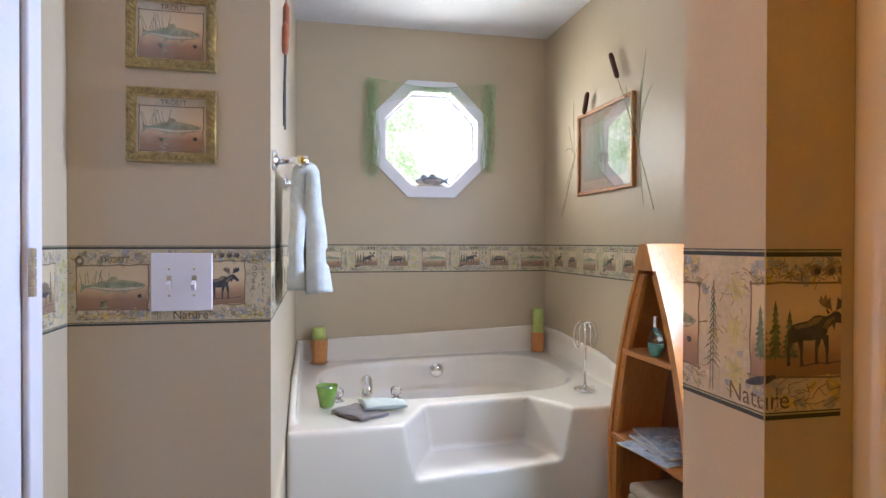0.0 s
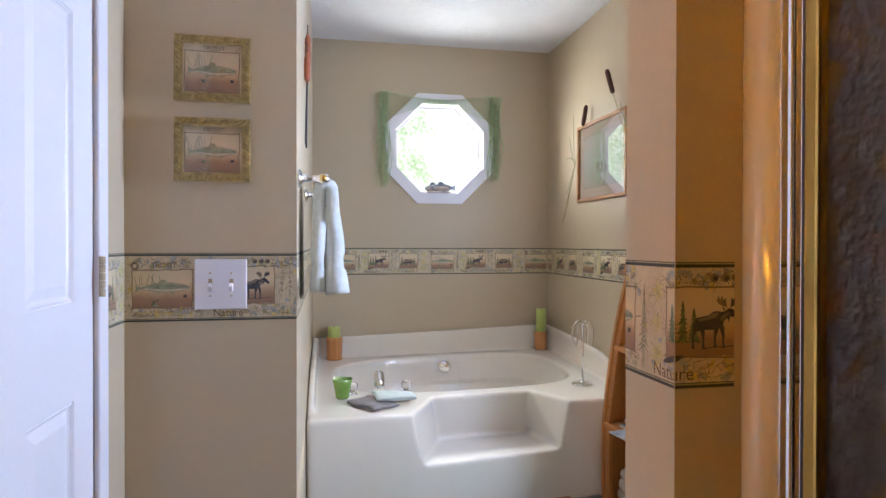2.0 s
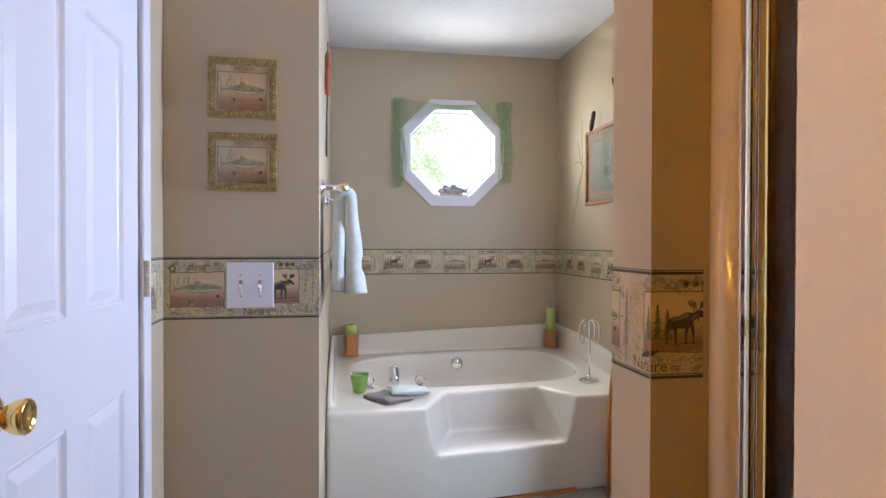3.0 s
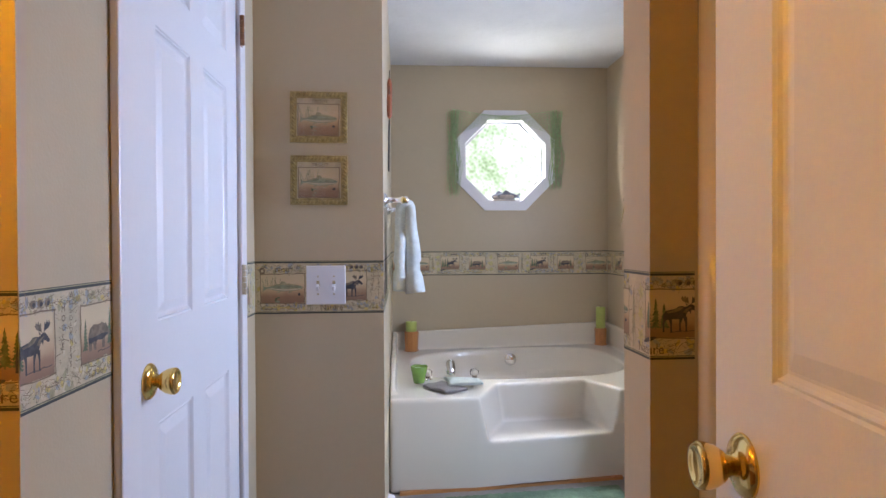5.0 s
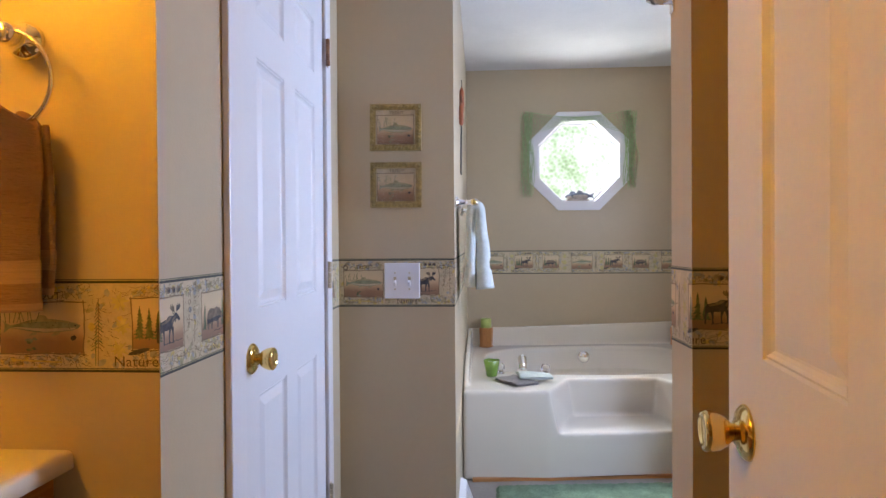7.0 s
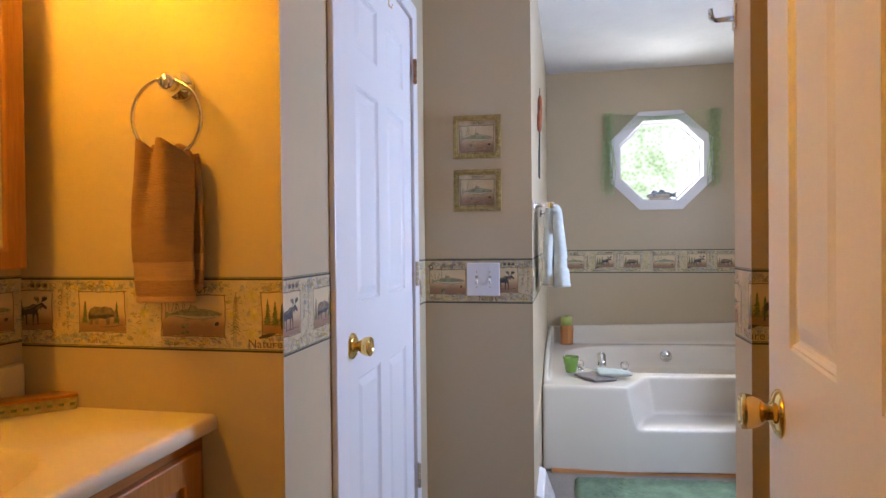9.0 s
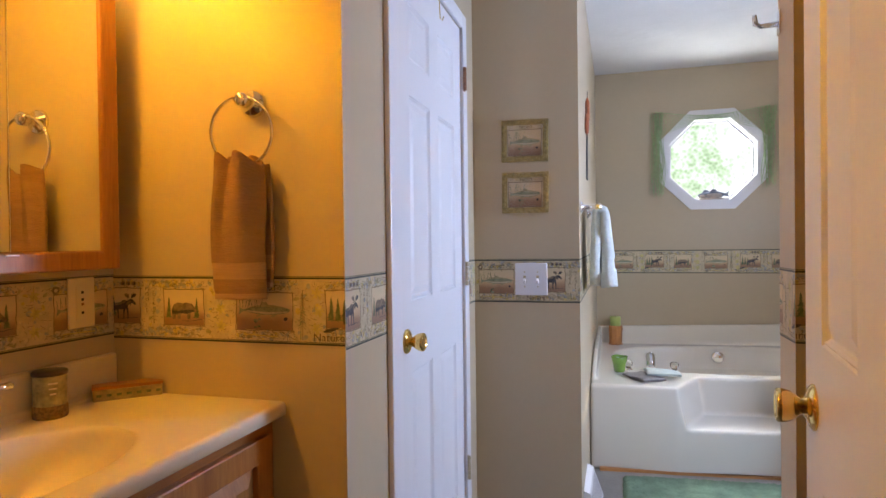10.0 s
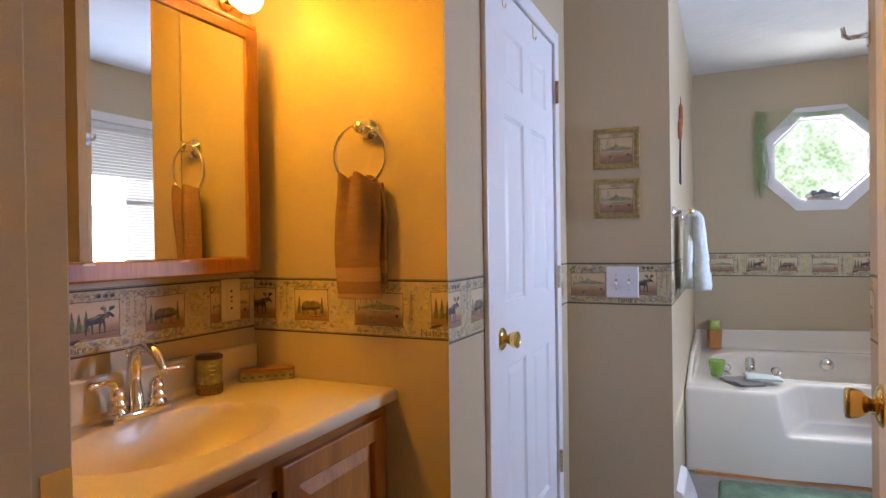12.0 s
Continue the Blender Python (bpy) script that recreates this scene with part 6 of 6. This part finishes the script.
M_MAGS = [mat("glossy_cover_blue", (0.10, 0.15, 0.24), 0.25, vary=0.7, scale=16, second=(0.55, 0.56, 0.58)), mat("glossy_cover_grey", (0.52, 0.55, 0.60), 0.25, vary=0.5, scale=18, second=(0.18, 0.2, 0.25)),
          mat("glossy_cover_pale", (0.60, 0.64, 0.72), 0.25, vary=0.4, scale=14, second=(0.28, 0.34, 0.45))]
M_PAGES = mat("magazine_pages", (0.66, 0.64, 0.60), 0.8, vary=0.2, scale=300, stretch=(0.05, 0.05, 4))
z = 0.3855
for k, (mx_, my_, turn, cover, lab) in enumerate(((1.335, 0.47, 8, 2, "pale glossy magazine overhanging the shelf"), (1.385, 0.50, -4, 1, "grey glossy magazine in a stack"), (1.39, 0.49, 3, 0, "dark blue glossy magazine in a stack"), (1.40, 0.51, -8, 0, "dark blue glossy magazine on top of the stack"))):
    mg = thing("magazine", lab, "magazine", (mx_, my_, z), turn, "magazines on the shelf")
    th = 0.006 if k == 0 else 0.009
    part("pages", box((-0.095, -0.135, 0.0005), (0.095, 0.135, th - 0.001)), M_PAGES, mg)
    part("cover", box((-0.097, -0.137, th - 0.001), (0.097, 0.137, th)), M_MAGS[cover], mg)
    part("cover_print", box((-0.060, -0.10, th), (0.010, 0.03, th + 0.0003)), M_MAGS[(cover + 1) % 3], mg)
    z += th + 0.0006

ft = thing("folded_towel", "folded beige towel on the lowest shelf", "towel", (1.385, 0.47, 0.0455))
b = None
for k in range(4):
    b = box((-0.105, -0.19 + 0.01 * k, 0.046 * k), (0.105, 0.185 - 0.012 * k, 0.046 * k + 0.047), 0.021, b, 4)
part("towel_cloth", b, mat("beige_terry", (0.40, 0.31, 0.23), 0.95, vary=0.12, scale=20, bump=0.9, bump_scale=420), ft, smooth=True)

# ---- floor: rug, vent, toilet ----
rug = thing("bath_rug", "sage green tufted bath rug in front of the tub", "rug")
bm = bmesh.new()
rr = random.Random(3)
nx, ny = 110, 70
g = []
for i in range(nx + 1):
    row = []
    for j in range(ny + 1):
        u, v = i / nx, j / ny
        x, y = 0.165 + 0.95 * u, 0.10 + 0.57 * v + 0.085 * u
        e = min(u * 0.95, (1 - u) * 0.95, v * 0.57, (1 - v) * 0.57)
        row.append(bm.verts.new((x + rr.uniform(-.003, .003), y + rr.uniform(-.003, .003), 0.002 + min(1, e / 0.02) ** 0.5 * (0.016 + rr.uniform(0, 0.008)))))
    g.append(row)
for i in range(nx):
    for j in range(ny):
        bm.faces.new((g[i][j], g[i + 1][j], g[i + 1][j + 1], g[i][j + 1]))
part("rug_mat", bm, M_RUG, rug, smooth=True)

vent = thing("floor_vent", "white metal baseboard vent cover at the wall foot", "vent")
prof = [(0.002, 0.0), (0.075, 0.0), (0.070, 0.02), (0.028, 0.135), (0.002, 0.145)]
for y in (0.10, 0.425):
    part("end_cap", prism(prof, y - 0.004, y + 0.004, 1), M_TRIM, vent)
part("top_rail", prism([(0.002, 0.145), (0.028, 0.135), (0.033, 0.120), (0.002, 0.120)], 0.104, 0.421, 1), M_TRIM, vent)
part("bottom_rail", prism([(0.002, 0.0), (0.075, 0.0), (0.070, 0.022), (0.002, 0.022)], 0.104, 0.421, 1), M_TRIM, vent)
for k in range(9):
    y = 0.128 + 0.034 * k
    part("slat", prism([(0.067, 0.022), (0.070, 0.022), (0.035, 0.120), (0.032, 0.120)], y, y + 0.006, 1), M_TRIM, vent)

wcl = thing("toilet", "white porcelain toilet against the side wall", "toilet")
part("tank", box((1.335, -0.46, 0.38), (1.535, -0.02, 0.74), 0.02, None, 3), M_PORCELAIN, wcl, smooth=False)
part("tank_lid", box((1.325, -0.47, 0.74), (1.538, -0.01, 0.775), 0.010, None, 3), M_PORCELAIN, wcl)
part("bowl", loft([(0.0, oval(1.18, -0.24, 0.15, 0.12, 0, 2.4)), (0.10, oval(1.18, -0.24, 0.14, 0.11, 0, 2.3)), (0.25, oval(1.12, -0.24, 0.20, 0.16, 0, 2.2)), (0.385, oval(1.09, -0.24, 0.245, 0.185, 0, 2.2))]), M_PORCELAIN, wcl, smooth=True)
part("lid", loft([(0.387, oval(1.085, -0.24, 0.248, 0.188, 0, 2.2)), (0.405, oval(1.085, -0.24, 0.252, 0.192, 0, 2.2)), (0.425, oval(1.085, -0.24, 0.240, 0.18, 0, 2.2)), (0.430, oval(1.085, -0.24, 0.20, 0.15, 0, 2.2))]), M_PORCELAIN, wcl, "closed white seat lid", True)

# ---- robe hook, things on the vanity ----
hk = thing("robe_hook", "chrome robe hook on the end of the shower wall", "hook")
part("plate", box((PX - 0.006, -0.886, 1.705), (PX - 0.001, -0.861, 1.765), 0.002), M_CHROME, hk)
part("arm", tube([(PX - 0.005, -0.8735, 1.732), (PX - 0.045, -0.8735, 1.730), (PX - 0.055, -0.8735, 1.736), (PX - 0.057, -0.8735, 1.758)], [0.007, 0.006, 0.0065, 0.006], 12), M_CHROME, hk, smooth=True)

M_TIN = mat("painted_tin_label", (0.46, 0.39, 0.20), 0.45, vary=0.5, scale=26, second=(0.12, 0.11, 0.06))
can = thing("storage_tin", "small printed canister with a dark lid on the counter", "canister", (-1.0205, -1.522, VZ))
part("side", lathe([(0.0315, 0.0), (0.032, 0.028), (0.032, 0.086), (0.031, 0.092)], (0, 0, 0), None, 32), M_TIN, can, smooth=True)
part("woven_base", lathe([(0.0325, 0.001), (0.0335, 0.006), (0.0335, 0.024), (0.0325, 0.028)], (0, 0, 0), None, 32), mat("woven_rattan", (0.30, 0.17, 0.07), 0.7, vary=0.6, scale=160, bump=1, bump_scale=220), can, "woven base band", True)
part("lid", lathe([(0.034, 0.091), (0.0345, 0.097), (0.032, 0.100), (0.001, 0.100)], (0, 0, 0), None, 32), mat("dark_tin_lid", (0.07, 0.045, 0.03), 0.4, vary=0.3), can, "dark metal lid", True)
for k in range(3):
    b = bmesh.new()
    w, zz = 0.28 - 0.05 * k, 0.074 - 0.011 * k
    pts = [(0.0323 * math.cos(a), 0.0323 * math.sin(a)) for a in [-0.55 + w * 2 * (j / 8 - 0.5) for j in range(9)]]
    lo, hi = [b.verts.new((x, y, zz)) for x, y in pts], [b.verts.new((x, y, zz + 0.0035)) for x, y in pts]
    for j in range(8):
        b.faces.new((lo[j], lo[j + 1], hi[j + 1], hi[j]))
    part("label_bar", b, M_IVORY, can)
bx = thing("trinket_box", "low printed box with a wooden lid on the counter", "box", (-0.992, -1.338, VZ), -45)
part("body", box((-0.024, -0.074, 0.0), (0.024, 0.074, 0.026), 0.002), mat("cream_printed_box", (0.36, 0.30, 0.14), 0.5, vary=0.35, scale=60), bx)
part("lid", box((-0.0255, -0.076, 0.0265), (0.0255, 0.076, 0.034), 0.002), M_OAK_Y, bx, "brown wooden lid")
for k in range(7):
    b = box((0.024, -0.066 + 0.021 * k, 0.010), (0.0246, -0.056 + 0.021 * k, 0.016))
    part("printed_leaf", b, M_PINEP, bx)

# small wire hooks over the top of the closet door
for y in (-0.86, -0.52):
    dh = thing("door_hook", "thin brass hook hanging over the closet door top", "hook", (DW + 0.004, y, 2.040), 0, "closet door hooks")
    part("strap", tube([(-0.02, 0, 0.002), (0.003, 0, 0.002), (0.003, 0.002, -0.03), (0.004, 0.004, -0.060), (0.012, 0.004, -0.068), (0.016, 0.004, -0.055)], 0.0018, 8), M_BRASS, dh, smooth=True)
